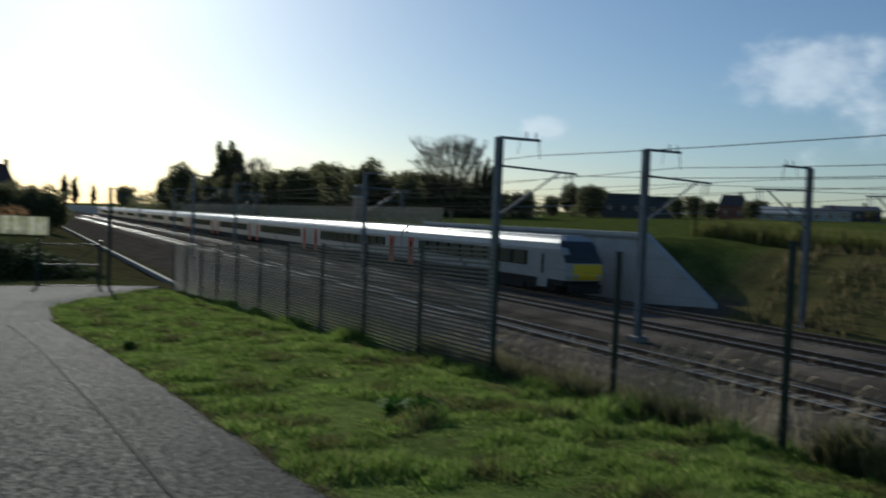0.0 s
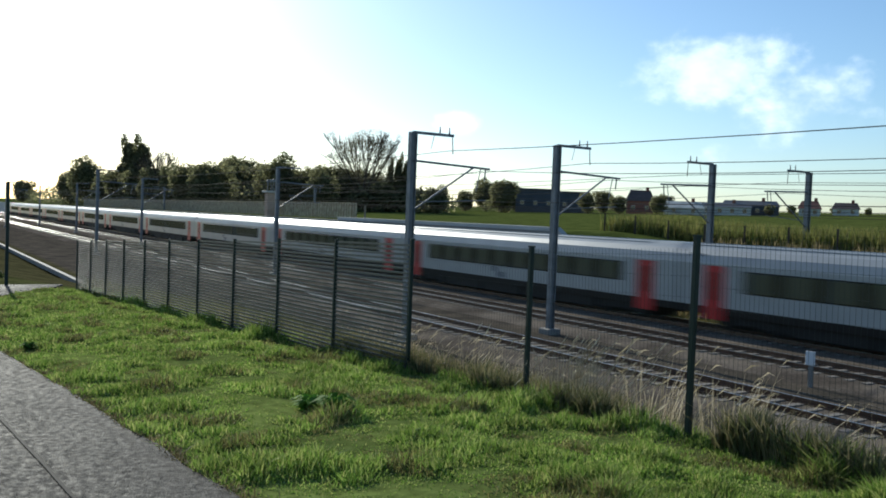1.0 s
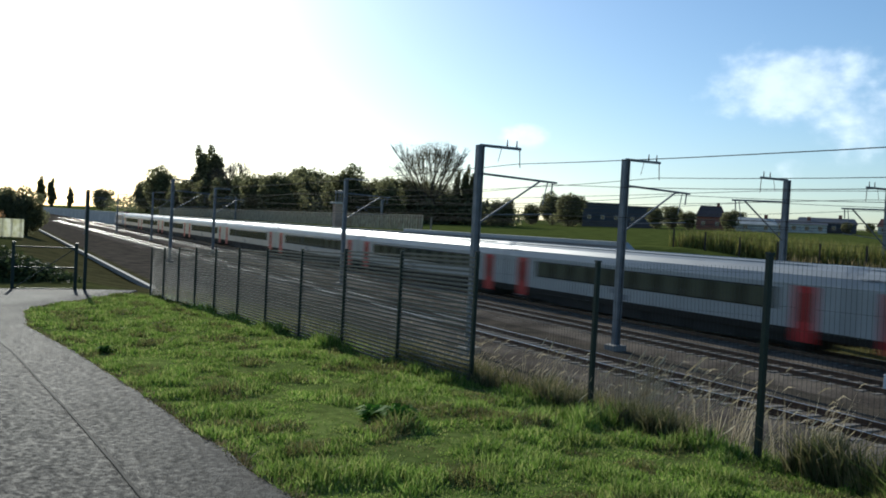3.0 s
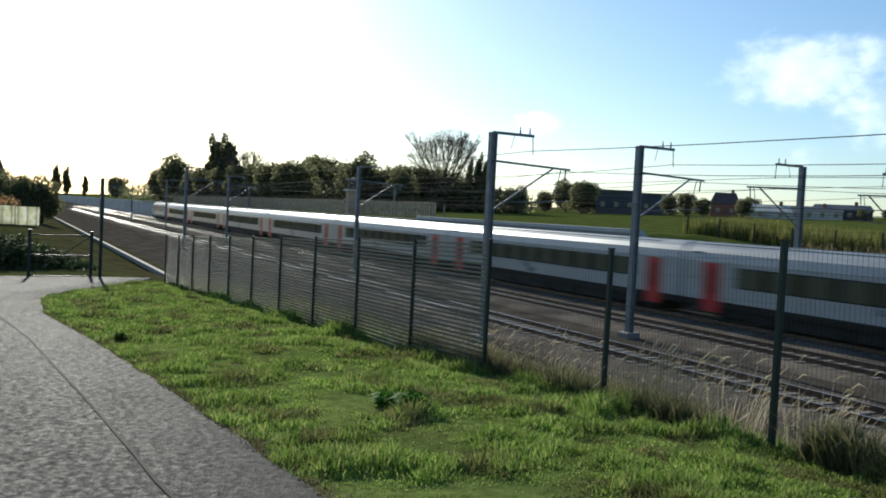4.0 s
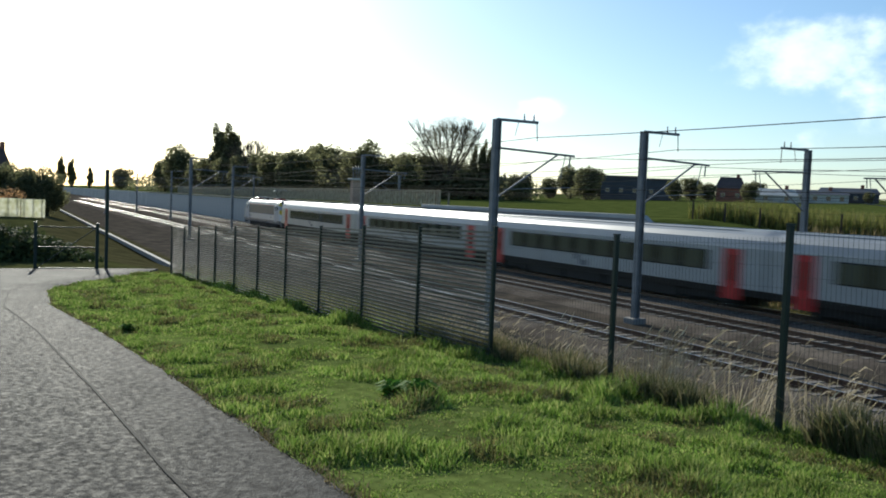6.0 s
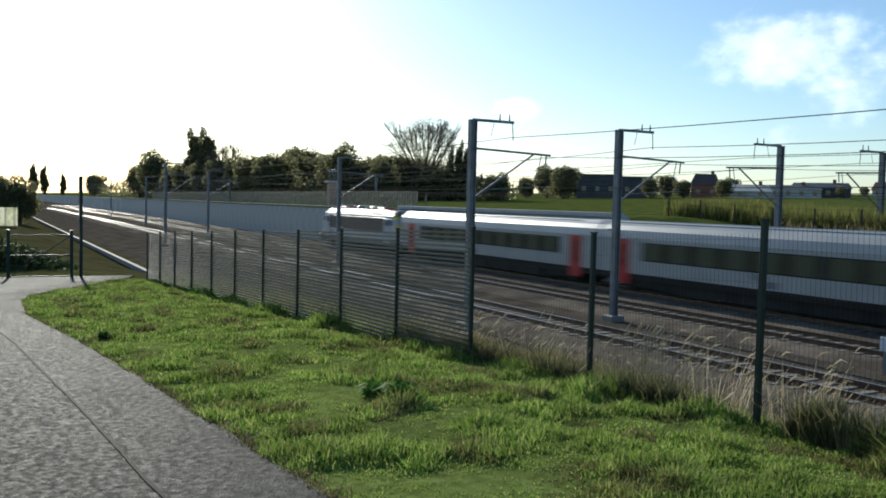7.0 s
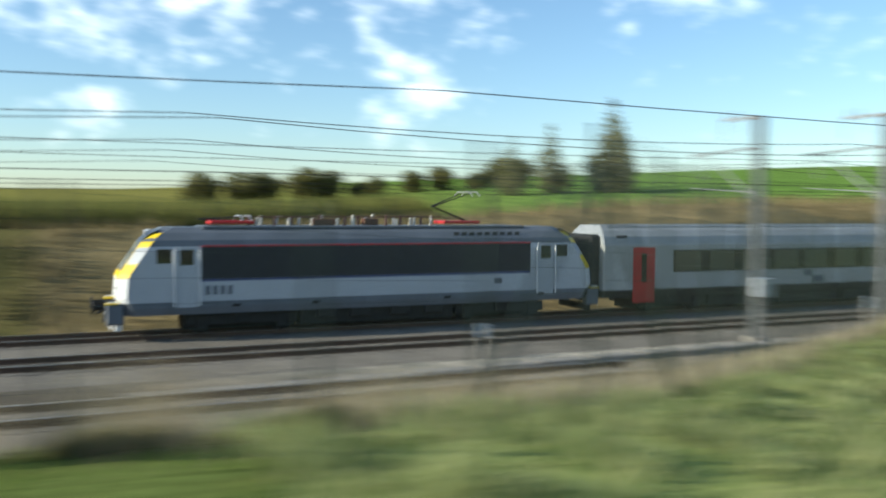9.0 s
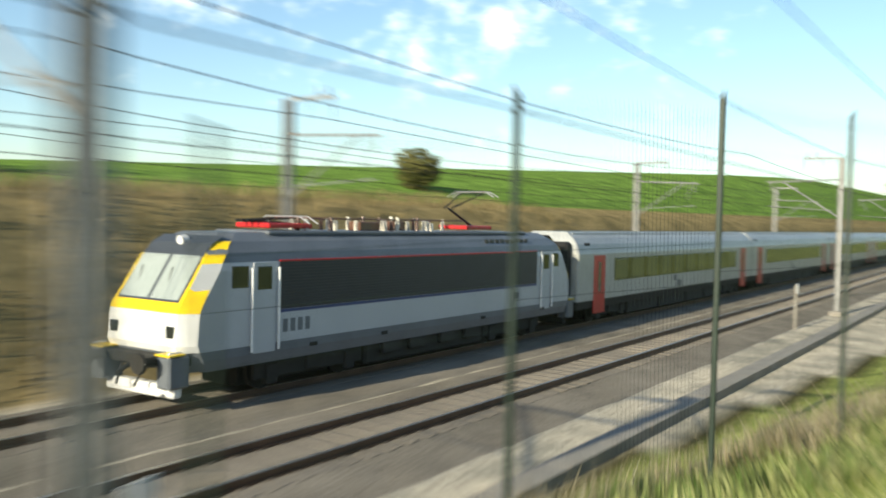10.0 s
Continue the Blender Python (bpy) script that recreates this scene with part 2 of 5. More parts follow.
# ---------- mesh helpers ----------
def part(name, bm, material, parent=None, label=""):
    me = bpy.data.meshes.new(name)
    bm.to_mesh(me)
    bm.free()
    ob = new(name, me)
    for m in material if isinstance(material, (list, tuple)) else (material,):
        me.materials.append(m)
    if parent:
        ob.parent = parent
    if label:
        ob["label"] = label
    return ob


def share(name, me, parent, m):
    ob = new(name, me)
    ob.parent = parent
    ob.matrix_basis = m
    return ob


def box(bm, x0, x1, y0, y1, z0, z1, bev=0.0):
    vs = [bm.verts.new(p) for p in ((x0, y0, z0), (x1, y0, z0), (x1, y1, z0), (x0, y1, z0), (x0, y0, z1), (x1, y0, z1), (x1, y1, z1), (x0, y1, z1))]
    fs = [bm.faces.new([vs[i] for i in f]) for f in ((3, 2, 1, 0), (4, 5, 6, 7), (0, 1, 5, 4), (1, 2, 6, 5), (2, 3, 7, 6), (3, 0, 4, 7))]
    if bev:
        es = list({e for f in fs for e in f.edges})
        bmesh.ops.bevel(bm, geom=es, offset=bev, segments=1, affect="EDGES")


def rod(bm, a, b, r0, r1=None, n=6):
    """A tapered rod from a to b."""
    a, b = Vector(a), Vector(b)
    r1 = r0 if r1 is None else r1
    d = (b - a)
    if d.length < 1e-6:
        return
    q = d.normalized().to_track_quat("Z", "Y")
    rings = []
    for p, r in ((a, r0), (b, r1)):
        rings.append([bm.verts.new(p + q @ Vector((r * math.cos(2 * math.pi * i / n), r * math.sin(2 * math.pi * i / n), 0))) for i in range(n)])
    for i in range(n):
        j = (i + 1) % n
        bm.faces.new((rings[0][i], rings[0][j], rings[1][j], rings[1][i]))
    bm.faces.new(rings[0][::-1])
    bm.faces.new(rings[1])


def loft(bm, rings, cap0=True, cap1=True):
    vr = [[bm.verts.new(p) for p in r] for r in rings]
    n = len(vr[0])
    for a, b in zip(vr, vr[1:]):
        for i in range(n):
            j = (i + 1) % n
            bm.faces.new((a[i], a[j], b[j], b[i]))
    if cap0:
        bm.faces.new(vr[0][::-1])
    if cap1:
        bm.faces.new(vr[-1])
    return vr


def empty(name, m, label, category, group=""):
    e = new(name)
    e.empty_display_size = 0.3
    e.matrix_basis = m
    return tagged(e, label, category, group)


# ---------- lie of the land ----------
RAIL_Z = -2.95
BED_Z = -3.3
SIDING_Y, NEAR_Y, TRAIN_Y = 20.5, 27.35, 32.45
WALL_Y = 36.5


def lerp(x, pts):
    if x <= pts[0][0]:
        return pts[0][1]
    for (x0, v0), (x1, v1) in zip(pts, pts[1:]):
        if x <= x1:
            k = (x - x0) / (x1 - x0)
            return v0 + (v1 - v0) * k
    return pts[-1][1]


def smooth(a, b, v):
    k = min(1, max(0, (v - a) / (b - a)))
    return k * k * (3 - 2 * k)


def crest(x):
    """Where the grassy shelf ends and the bank to the tracks begins."""
    return lerp(x, ((-400, 3.2), (-60, 3.6), (-44, 5.2), (-38, 6.4), (-12, 6.5), (1.7, 6.35), (8, 9.3), (19.8, 16.9), (28.8, 21.4), (33.9, 19.3), (42, 16.8), (60, 13.3)))


def toe(x):
    return lerp(x, ((-400, 9.5), (-62, 10.0), (-40, 15.0), (0, 15.6), (10, 17.0), (20, 21.0), (28, 23.2), (34, 22.8), (60, 20.0)))


def shelf_z(x):
    return lerp(x, ((-400, -1.6), (-110, -1.9), (-60, -2.2), (-36, -1.62), (-2, -0.1), (2, -0.15), (5, -0.5), (8, -0.9), (12, -1.45), (18, -2.05), (24, -2.3), (27, -2.1), (30, -1.7), (33, -1.4), (40, -1.2), (60, 0.2), (80, 1.2)))


def ground_z(x, y):
    c, t, s = crest(x), toe(x), shelf_z(x)
    if y <= c:
        return s - 0.12 * smooth(c - 1.8, c, y) + 0.03 * noise.noise((x * 0.7, y * 0.7, 0)) * smooth(2.2, 3.2, y)
    if y <= t:
        return s - 0.12 + (BED_Z - s + 0.12) * smooth(c - 0.6, t + 0.4, y) ** 0.75
    if y <= 35.2:
        return BED_Z
    if x < -36:
        far = 0.9 + 0.004 * (y - 38)
    else:
        far = 0.0
    k = smooth(-46, -36, x)
    r = smooth(5, 45, x)
    top = 0.55 + 1.3 * r
    bank = BED_Z + (top - BED_Z) * smooth(35.2, 41.5, y)
    field = bank + max(0, min(y, 270) - 41.5) * (0.031 + 0.035 * r * smooth(150, 60, y)) + 0.05 * min(220, max(0, x - 45)) * smooth(41.5, 60, y) - 0.004 * max(0, y - 270) * (1 - r)
    flat = (BED_Z if y < WALL_Y + 0.8 else 0.95 + 0.03 * min(y - 37, 260))
    return flat * (1 - k) + field * k


def zone_colour(x, y):
    """Plant cover and soil by place: lawn, dry bank, stubble, maize and young green crop; track bed toned darker
    towards the sun.
    """
    c, t = crest(x), toe(x)
    if y < t and x > 3 and y > c - 9:
        col = (0.24, 0.28, 0.09)
    elif y < c - 0.6:
        col = (0.12, 0.155, 0.045) if x > -38 else (0.07, 0.075, 0.03)
    elif y < t + 0.6:
        col = (0.075, 0.07, 0.035)
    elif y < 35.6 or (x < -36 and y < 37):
        # bed: pale gravel down the line; backlit dimness up the line put into colour
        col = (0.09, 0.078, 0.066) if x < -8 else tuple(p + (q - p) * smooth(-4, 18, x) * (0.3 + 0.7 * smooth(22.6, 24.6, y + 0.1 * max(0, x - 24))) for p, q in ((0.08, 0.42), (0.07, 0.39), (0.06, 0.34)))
    else:
        if x < -38:
            col = (0.085, 0.105, 0.03)
        elif y < 43 + 3 * smooth(5, 40, x):
            col = (0.24, 0.19, 0.10) if x > 0 else (0.12, 0.11, 0.045)
        elif y < 75 and x < 10:
            col = (0.2, 0.18, 0.05)
        else:
            g = smooth(5, 40, x - 0.25 * (y - 60))
            a, b = (0.21, 0.2, 0.06), (0.14, 0.235, 0.055)
            col = tuple(p * (1 - g) + q * g for p, q in zip(a, b))
    return col


def spread(lo, hi, step, outer):
    mid = [lo + i * step for i in range(int((hi - lo) / step) + 1)]
    return [lo - o for o in reversed(outer)] + mid + [mid[-1] + o for o in outer]


def make_ground():
    xs = spread(-72, 72, 1.0, (3, 7, 13, 22, 36, 60, 100, 170, 300, 600, 1200, 2400))
    ys = spread(-6, 46, 0.65, (3, 7, 12, 20, 32, 50, 80, 130, 190, 250, 400, 800, 1600, 2600))
    bm = bmesh.new()
    lay = bm.verts.layers.float_color.new("cover")
    grid = []
    for x in xs:
        row = []
        for y in ys:
            v = bm.verts.new((x, y, ground_z(x, y)))
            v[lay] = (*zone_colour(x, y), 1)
            row.append(v)
        grid.append(row)
    for i in range(len(xs) - 1):
        for j in range(len(ys) - 1):
            f = bm.faces.new((grid[i][j], grid[i + 1][j], grid[i + 1][j + 1], grid[i][j + 1]))
            f.smooth = True
    m = mat("earth_and_turf", (0.5, 0.5, 0.5), 1.0, var=0.5, scale=0.6, bump=0.8, fine=7, spec=0.0)
    n, l = m.node_tree.nodes, m.node_tree.links
    a = n.new("ShaderNodeAttribute")
    a.attribute_name = "cover"
    over = [q for q in n if q.type == "MIX_RGB"][0]
    ramp = [q for q in n if q.type == "VALTORGB"][0]
    ramp.color_ramp.elements[0].color, ramp.color_ramp.elements[1].color = (0.6, 0.62, 0.6, 1), (1.25, 1.2, 1.1, 1)
    mul = n.new("ShaderNodeMixRGB")
    mul.blend_type, mul.inputs["Fac"].default_value = "MULTIPLY", 1.0
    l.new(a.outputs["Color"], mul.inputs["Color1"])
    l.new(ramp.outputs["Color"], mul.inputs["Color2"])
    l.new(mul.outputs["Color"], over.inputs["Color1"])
    tagged(part("ground", bm, m), "grassy shelf, weedy bank and rolling farm fields", "ground", kind="structure")


ROAD_EDGE = ((-60, 9.0), (-46, 7.5), (-40, 6.3), (-36.9, 5.4), (-33, 3.8), (-30.6, 2.9), (-27, 1.4), (-24.5, 0.95), (-20, 0.85), (-14.9, 1.35), (-9.2, 1.72), (-5, 1.95), (0, 2.0), (12, 1.6), (70, -1.0))


def make_road():
    bm = bmesh.new()
    xs = [-37.6 + i * 0.8 for i in range(135)]
    rows = []
    for x in xs:
        e = lerp(x, ROAD_EDGE) + 0.06 * noise.noise((x * 1.3, 5, 0))
        rows.append([bm.verts.new((x, y, ground_z(x, min(y, 2)) + dz)) for y, dz in ((e, -0.05), (e - 0.02, 0.028), (e - 1.5, 0.035), (e - 4, 0.04), (e - 7.5, 0.03), (e - 7.6, -0.05))])
    for a, b in zip(rows, rows[1:]):
        for i in range(5):
            f = bm.faces.new((a[i], a[i + 1], b[i + 1], b[i]))
            f.smooth = True
    bmesh.ops.recalc_face_normals(bm, faces=bm.faces)
    road = tagged(part("road", bm, M_ASPHALT), "worn grey asphalt lane with a tarred seam", "road", kind="structure")
    bm = bmesh.new()
    prev = None
    for i in range(110):
        x = -37 + i * 0.45
        y = lerp(x, ROAD_EDGE) - 0.92 + 0.02 * noise.noise((x * 0.9, 1, 2))
        z = ground_z(x, 0) + 0.042
        pair = (bm.verts.new((x, y - 0.013, z)), bm.verts.new((x, y + 0.013, z)))
        if prev:
            bm.faces.new((prev[0], pair[0], pair[1], prev[1]))
        prev = pair
    part("seam", bm, M_SEAM, road, "dark tar seam")


def make_wall():
    """Long concrete retaining wall with panel joints, coping and a sloping end."""
    wall = tagged(new("retaining_wall"), "long pale concrete retaining wall with a sloping end", "wall", kind="structure")
    x1 = -44.5
    xs = [x1 - 2.5 * i for i in range(90)]
    bm = bmesh.new()
    vs = [bm.verts.new(p) for p in ((-44.5, WALL_Y, BED_Z), (-44.5, WALL_Y, 1.28), (-37.4, WALL_Y, BED_Z + 0.2), (-37.4, WALL_Y, BED_Z))]
    bk = [bm.verts.new(v.co + Vector((0, 0.45, 0))) for v in vs]
    bm.faces.new((vs[0], vs[3], vs[2], vs[1]))
    bm.faces.new((bk[0], bk[1], bk[2], bk[3]))
    for i in range(4):
        j = (i + 1) % 4
        bm.faces.new((vs[i], vs[j], bk[j], bk[i]))
    bmesh.ops.recalc_face_normals(bm, faces=bm.faces)
    part("end_panel", bm, M_CONCRETE, wall)
    bm = bmesh.new()
    box(bm, -2.48, 0, 0, 0.42, 0, 4.1, 0.02)
    me = part("panel", bm, M_CONCRETE, wall)
    me.matrix_basis = pose(xs[0], WALL_Y, BED_Z)
    for x in xs[1:]:
        share("panel", me.data, wall, pose(x, WALL_Y + 0.004 * math.sin(x * 3), BED_Z + (0.0 if x > -90 else -0.1)))
    bm = bmesh.new()
    box(bm, xs[-1] - 2.5, -44.4, WALL_Y - 0.06, WALL_Y + 0.5, 0.8, 1.0, 0.02)
    part("coping", bm, M_TROUGH, wall)
    bm = bmesh.new()
    box(bm, -78, -44.4, WALL_Y - 0.02, WALL_Y + 0.4, 1.0, 1.28, 0.02)
    part("upstand", bm, M_CONCRETE, wall)
    bm = bmesh.new()
    for i in range(130):
        x = xs[-1] - 2.5 - 4.0 * i
        box(bm, x - 3.96, x, WALL_Y, WALL_Y + 0.4, BED_Z, 0.9, 0.02)
    tagged(part("far_panels", bm, M_CONCRETE, wall), kind="stuff")


def make_track(y, x0, x1, label, worn):
    tr = tagged(new("railway_track"), label, "track", "parallel tracks", kind="structure")
    for s in (-0.75, 0.75):
        bm = bmesh.new()
        box(bm, x0, x1, y + s - 0.07, y + s + 0.07, RAIL_Z - 0.17, RAIL_Z - 0.14)
        box(bm, x0, x1, y + s - 0.012, y + s + 0.012, RAIL_Z - 0.14, RAIL_Z - 0.035)
        box(bm, x0, x1, y + s - 0.036, y + s + 0.036, RAIL_Z - 0.035, RAIL_Z - 0.004)
        r = part("rail", bm, M_RAIL, tr)
        bm = bmesh.new()
        box(bm, x0, x1, y + s - 0.034, y + s + 0.034, RAIL_Z - 0.004, RAIL_Z)
        part("rail_head", bm, M_RAIL if worn else M_RAILTOP, r)
    return tr


def make_sleepers(tr, y, x0, x1):
    bm = bmesh.new()
    box(bm, -0.13, 0.13, -1.25, 1.25, -0.2, 0.0)
    for v in bm.verts:
        if v.co.z > -0.1:
            v.co.x *= 0.8
    ob = part("sleeper", bm, M_SLEEPER, tr)
    near0, near1 = max(x0, -62), min(x1, 62)
    ob.matrix_basis = pose(near0, y, RAIL_Z - 0.165)
    k = int((near1 - near0) / 0.62)
    for i in range(1, k):
        share("sleeper", ob.data, tr, pose(near0 + i * 0.62, y, RAIL_Z - 0.165 + 0.008 * math.sin(i * 7.3)))
    bm = bmesh.new()
    x = x0
    while x < x1:
        if not near0 - 0.3 < x < near1:
            box(bm, x - 0.13, x + 0.13, y - 1.25, y + 1.25, RAIL_Z - 0.36, RAIL_Z - 0.168)
        x += 0.62
    tagged(part("far_sleepers", bm, M_SLEEPER, tr), kind="stuff")


def make_ballast(y, w, x0, x1, stone):
    bm = bmesh.new()
    n = int((x1 - x0) / 0.9)
    prev = None
    prof = ((-w - 1.3, BED_Z - 0.1), (-w - 0.75, BED_Z + 0.06), (-w, RAIL_Z - 0.2), (-0.9, RAIL_Z - 0.185), (0, RAIL_Z - 0.2), (0.9, RAIL_Z - 0.185), (w, RAIL_Z - 0.2), (w + 0.75, BED_Z + 0.06), (w + 1.3, BED_Z - 0.1))
    for i in range(n + 1):
        x = x0 + (x1 - x0) * i / n
        row = [bm.verts.new((x, y + a + 0.07 * noise.noise((x, a * 3, y)), z + 0.03 * noise.noise((x * 2.3, a * 5, y)))) for a, z in prof]
        if prev:
            for a in range(len(prof) - 1):
                bm.faces.new((prev[a], row[a], row[a + 1], prev[a + 1]))
        prev = row
    return part("ballast_bed", bm, stone)


def mast_mesh(top, side, name, label):
    """Lineside mast with top arm, bracket arm and strut; side +1 reaches towards +y."""
    h = top - BED_Z
    m = empty(name, pose(0, 0, 0), label, "mast", "overhead line masts")
    bm = bmesh.new()
    prof = [(-0.13, -0.14), (0.13, -0.14), (0.13, -0.115), (0.012, -0.115), (0.012, 0.115), (0.13, 0.115), (0.13, 0.14), (-0.13, 0.14), (-0.13, 0.115), (-0.012, 0.115), (-0.012, -0.115), (-0.13, -0.115)]
    loft(bm, [[(px, py, z) for px, py in prof] for z in (-0.3, h)])
    part("post", bm, M_MAST, m)
    bm = bmesh.new()
    box(bm, -0.35, 0.35, -0.35, 0.35, -0.4, 0.25, 0.03)
    part("footing", bm, M_TROUGH, m)
    bm = bmesh.new()
    s = side
    a, b = sorted((0.0 * s, 1.9 * s))
    box(bm, -0.05, 0.05, a, b, h - 0.06, h + 0.05)
    part("top_arm", bm, M_MAST, m)
    for q0, q1, dz, r0, r1 in ((1.25, 1.25, 0.32, 0.035, 0.02), (1.7, 1.7, 0.32, 0.035, 0.02), (1.85, 1.9, -0.75, 0.02, 0.02), (1.0, 0.85, -0.6, 0.012, 0.012)):
        bm = bmesh.new()
        rod(bm, (0, q0 * s, h), (0, q1 * s, h + dz), r0, r1)
        part("insulator", bm, M_INSUL, m)
    bm = bmesh.new()
    rod(bm, (0, 0, h - 1.12), (0, 3.75 * s, h - 1.25), 0.05)
    part("bracket_arm", bm, M_MAST, m)
    bm = bmesh.new()
    rod(bm, (0, 0.1 * s, h - 3.1), (0, 2.9 * s, h - 1.25), 0.04)
    part("strut", bm, M_MAST, m)
    bm = bmesh.new()
    rod(bm, (0, 3.3 * s, h - 1.25), (0, 3.1 * s, h - 2.2), 0.02)
    rod(bm, (0, 0.4 * s, h - 2.75), (0, 3.6 * s, h - 2.55), 0.022)
    rod(bm, (0, 3.55 * s, h - 1.25), (0, 3.5 * s, h - 1.75), 0.03)
    part("registration_arm", bm, M_MAST, m)
    return m


MAST_TOP = 4.97
ROW1 = [(-30.0, 17.2), (-89, 16.2), (-178, 16.6)]
ROW2 = [(-29.7, 24.3), (-63, 24.4), (-110, 25.2), (-155, 25.0), (-200, 25.0), (24.9, 24.4), (28.3, 21.8), (74, 24.4), (105, 24.4), (150, 24.4)]
FAR = [(-31.4, 36.2), (-30.9, 43.6)]
FAR2 = [(-110, 48.0), (-154, 39.0), (45, 36.0), (75, 36.0), (110, 36.0)]


def make_masts():
    a = mast_mesh(MAST_TOP, 1, "catenary_mast", "galvanised steel mast with bracket arm over the track")
    b = mast_mesh(MAST_TOP, -1, "catenary_mast", "galvanised steel mast on the field side, arm reaching over the track")
    for k, (x, y) in enumerate(ROW1 + ROW2):
        p = pose(x, y, BED_Z)
        if k == 0:
            a.matrix_basis = p
        else:
            copy_thing(a, p)
    for k, (x, y) in enumerate(FAR + FAR2):
        p = pose(x, y, BED_Z)
        if k == 0:
            b.matrix_basis = p
        else:
            copy_thing(b, p)


def mast_box():
    """Pale switch box clamped to one of the masts."""
    e = empty("switch_box", pose(24.9, 24.4, BED_Z), "pale grey switch box clamped to a mast", "box")
    bm = bmesh.new()
    box(bm, -0.32, 0.32, -0.42, -0.16, 1.7, 2.4, 0.03)
    part("housing", bm, M_LIGHTGREY, e)
    bm = bmesh.new()
    rod(bm, (0, -0.2, 0), (0, -0.2, 1.7), 0.03)
    part("conduit", bm, M_MAST, e)


def wire_run(name, y, z, xs, sag, r, label):
    bm = bmesh.new()
    line = [(x0 + (x1 - x0) * i / 8, z - sag * 4 * (i / 8) * (1 - i / 8)) for x0, x1 in zip(xs, xs[1:]) for i in range(8)] + [(xs[-1], z)]
    loft(bm, [[(x, y + r * a, q + r * b) for a, b in ((1, 0), (0, 1), (-1, 0), (0, -1))] for x, q in line])
    bmesh.ops.recalc_face_normals(bm, faces=bm.faces)
    return tagged(part(name, bm, M_WIRE), label, "cable", "overhead wires")


def make_wires():
    xs = [-320, -260, -200, -155, -110, -63, -29.7, 5, 31.5, 62, 105, 150, 220, 320]
    wire_run("feeder_wire", 18.95, 4.35, [-320, -250, -178, -130, -89, -30, 10, 60, 120, 200, 320], 0.25, 0.014, "dark feeder cable hung from the mast tops")
    wire_run("feeder_wire", 26.1, 4.3, xs, 0.3, 0.014, "dark feeder cable hung from the mast tops")
    for y, s in ((SIDING_Y, 0), (NEAR_Y, 1), (TRAIN_Y, 1), (40.0, 0)):
        wire_run("messenger_wire", y, 3.62, xs, 0.4, 0.011, "messenger wire over the track")
        wire_run("contact_wire", y, 2.35, xs, 0.03, 0.011, "copper contact wire over the track")
    wire_run("feeder_wire", 34.4, 4.3, [-320, -200, -110, -31.4, 45, 110, 320], 0.3, 0.014, "dark feeder cable on the field side masts")
    wire_run("feeder_wire", 41.8, 4.3, [-320, -200, -110, -30.9, 45, 110, 320], 0.4, 0.014, "dark feeder cable on the field side masts")


FENCE_LINE = [(-35.3, 5.75), (-10.85, 6.27), (-8.3, 6.46), (-5.66, 6.36), (1.7, 6.2), (8.0, 9.1), (19.8, 16.6), (28.8, 21.1), (33.9, 19.0), (42, 16.5), (60, 13.0)]
POST_H = 1.92


def fence_posts():
    """Post places every 2.45 m along the line."""
    out, carry = [], 0.0
    for (x0, y0), (x1, y1) in zip(FENCE_LINE, FENCE_LINE[1:]):
        d = math.hypot(x1 - x0, y1 - y0)
        n = max(1, round(d / 2.45))
        for i in range(n):
            k = i / n
            out.append((x0 + (x1 - x0) * k, y0 + (y1 - y0) * k))
    out.append(FENCE_LINE[-1])
    return out


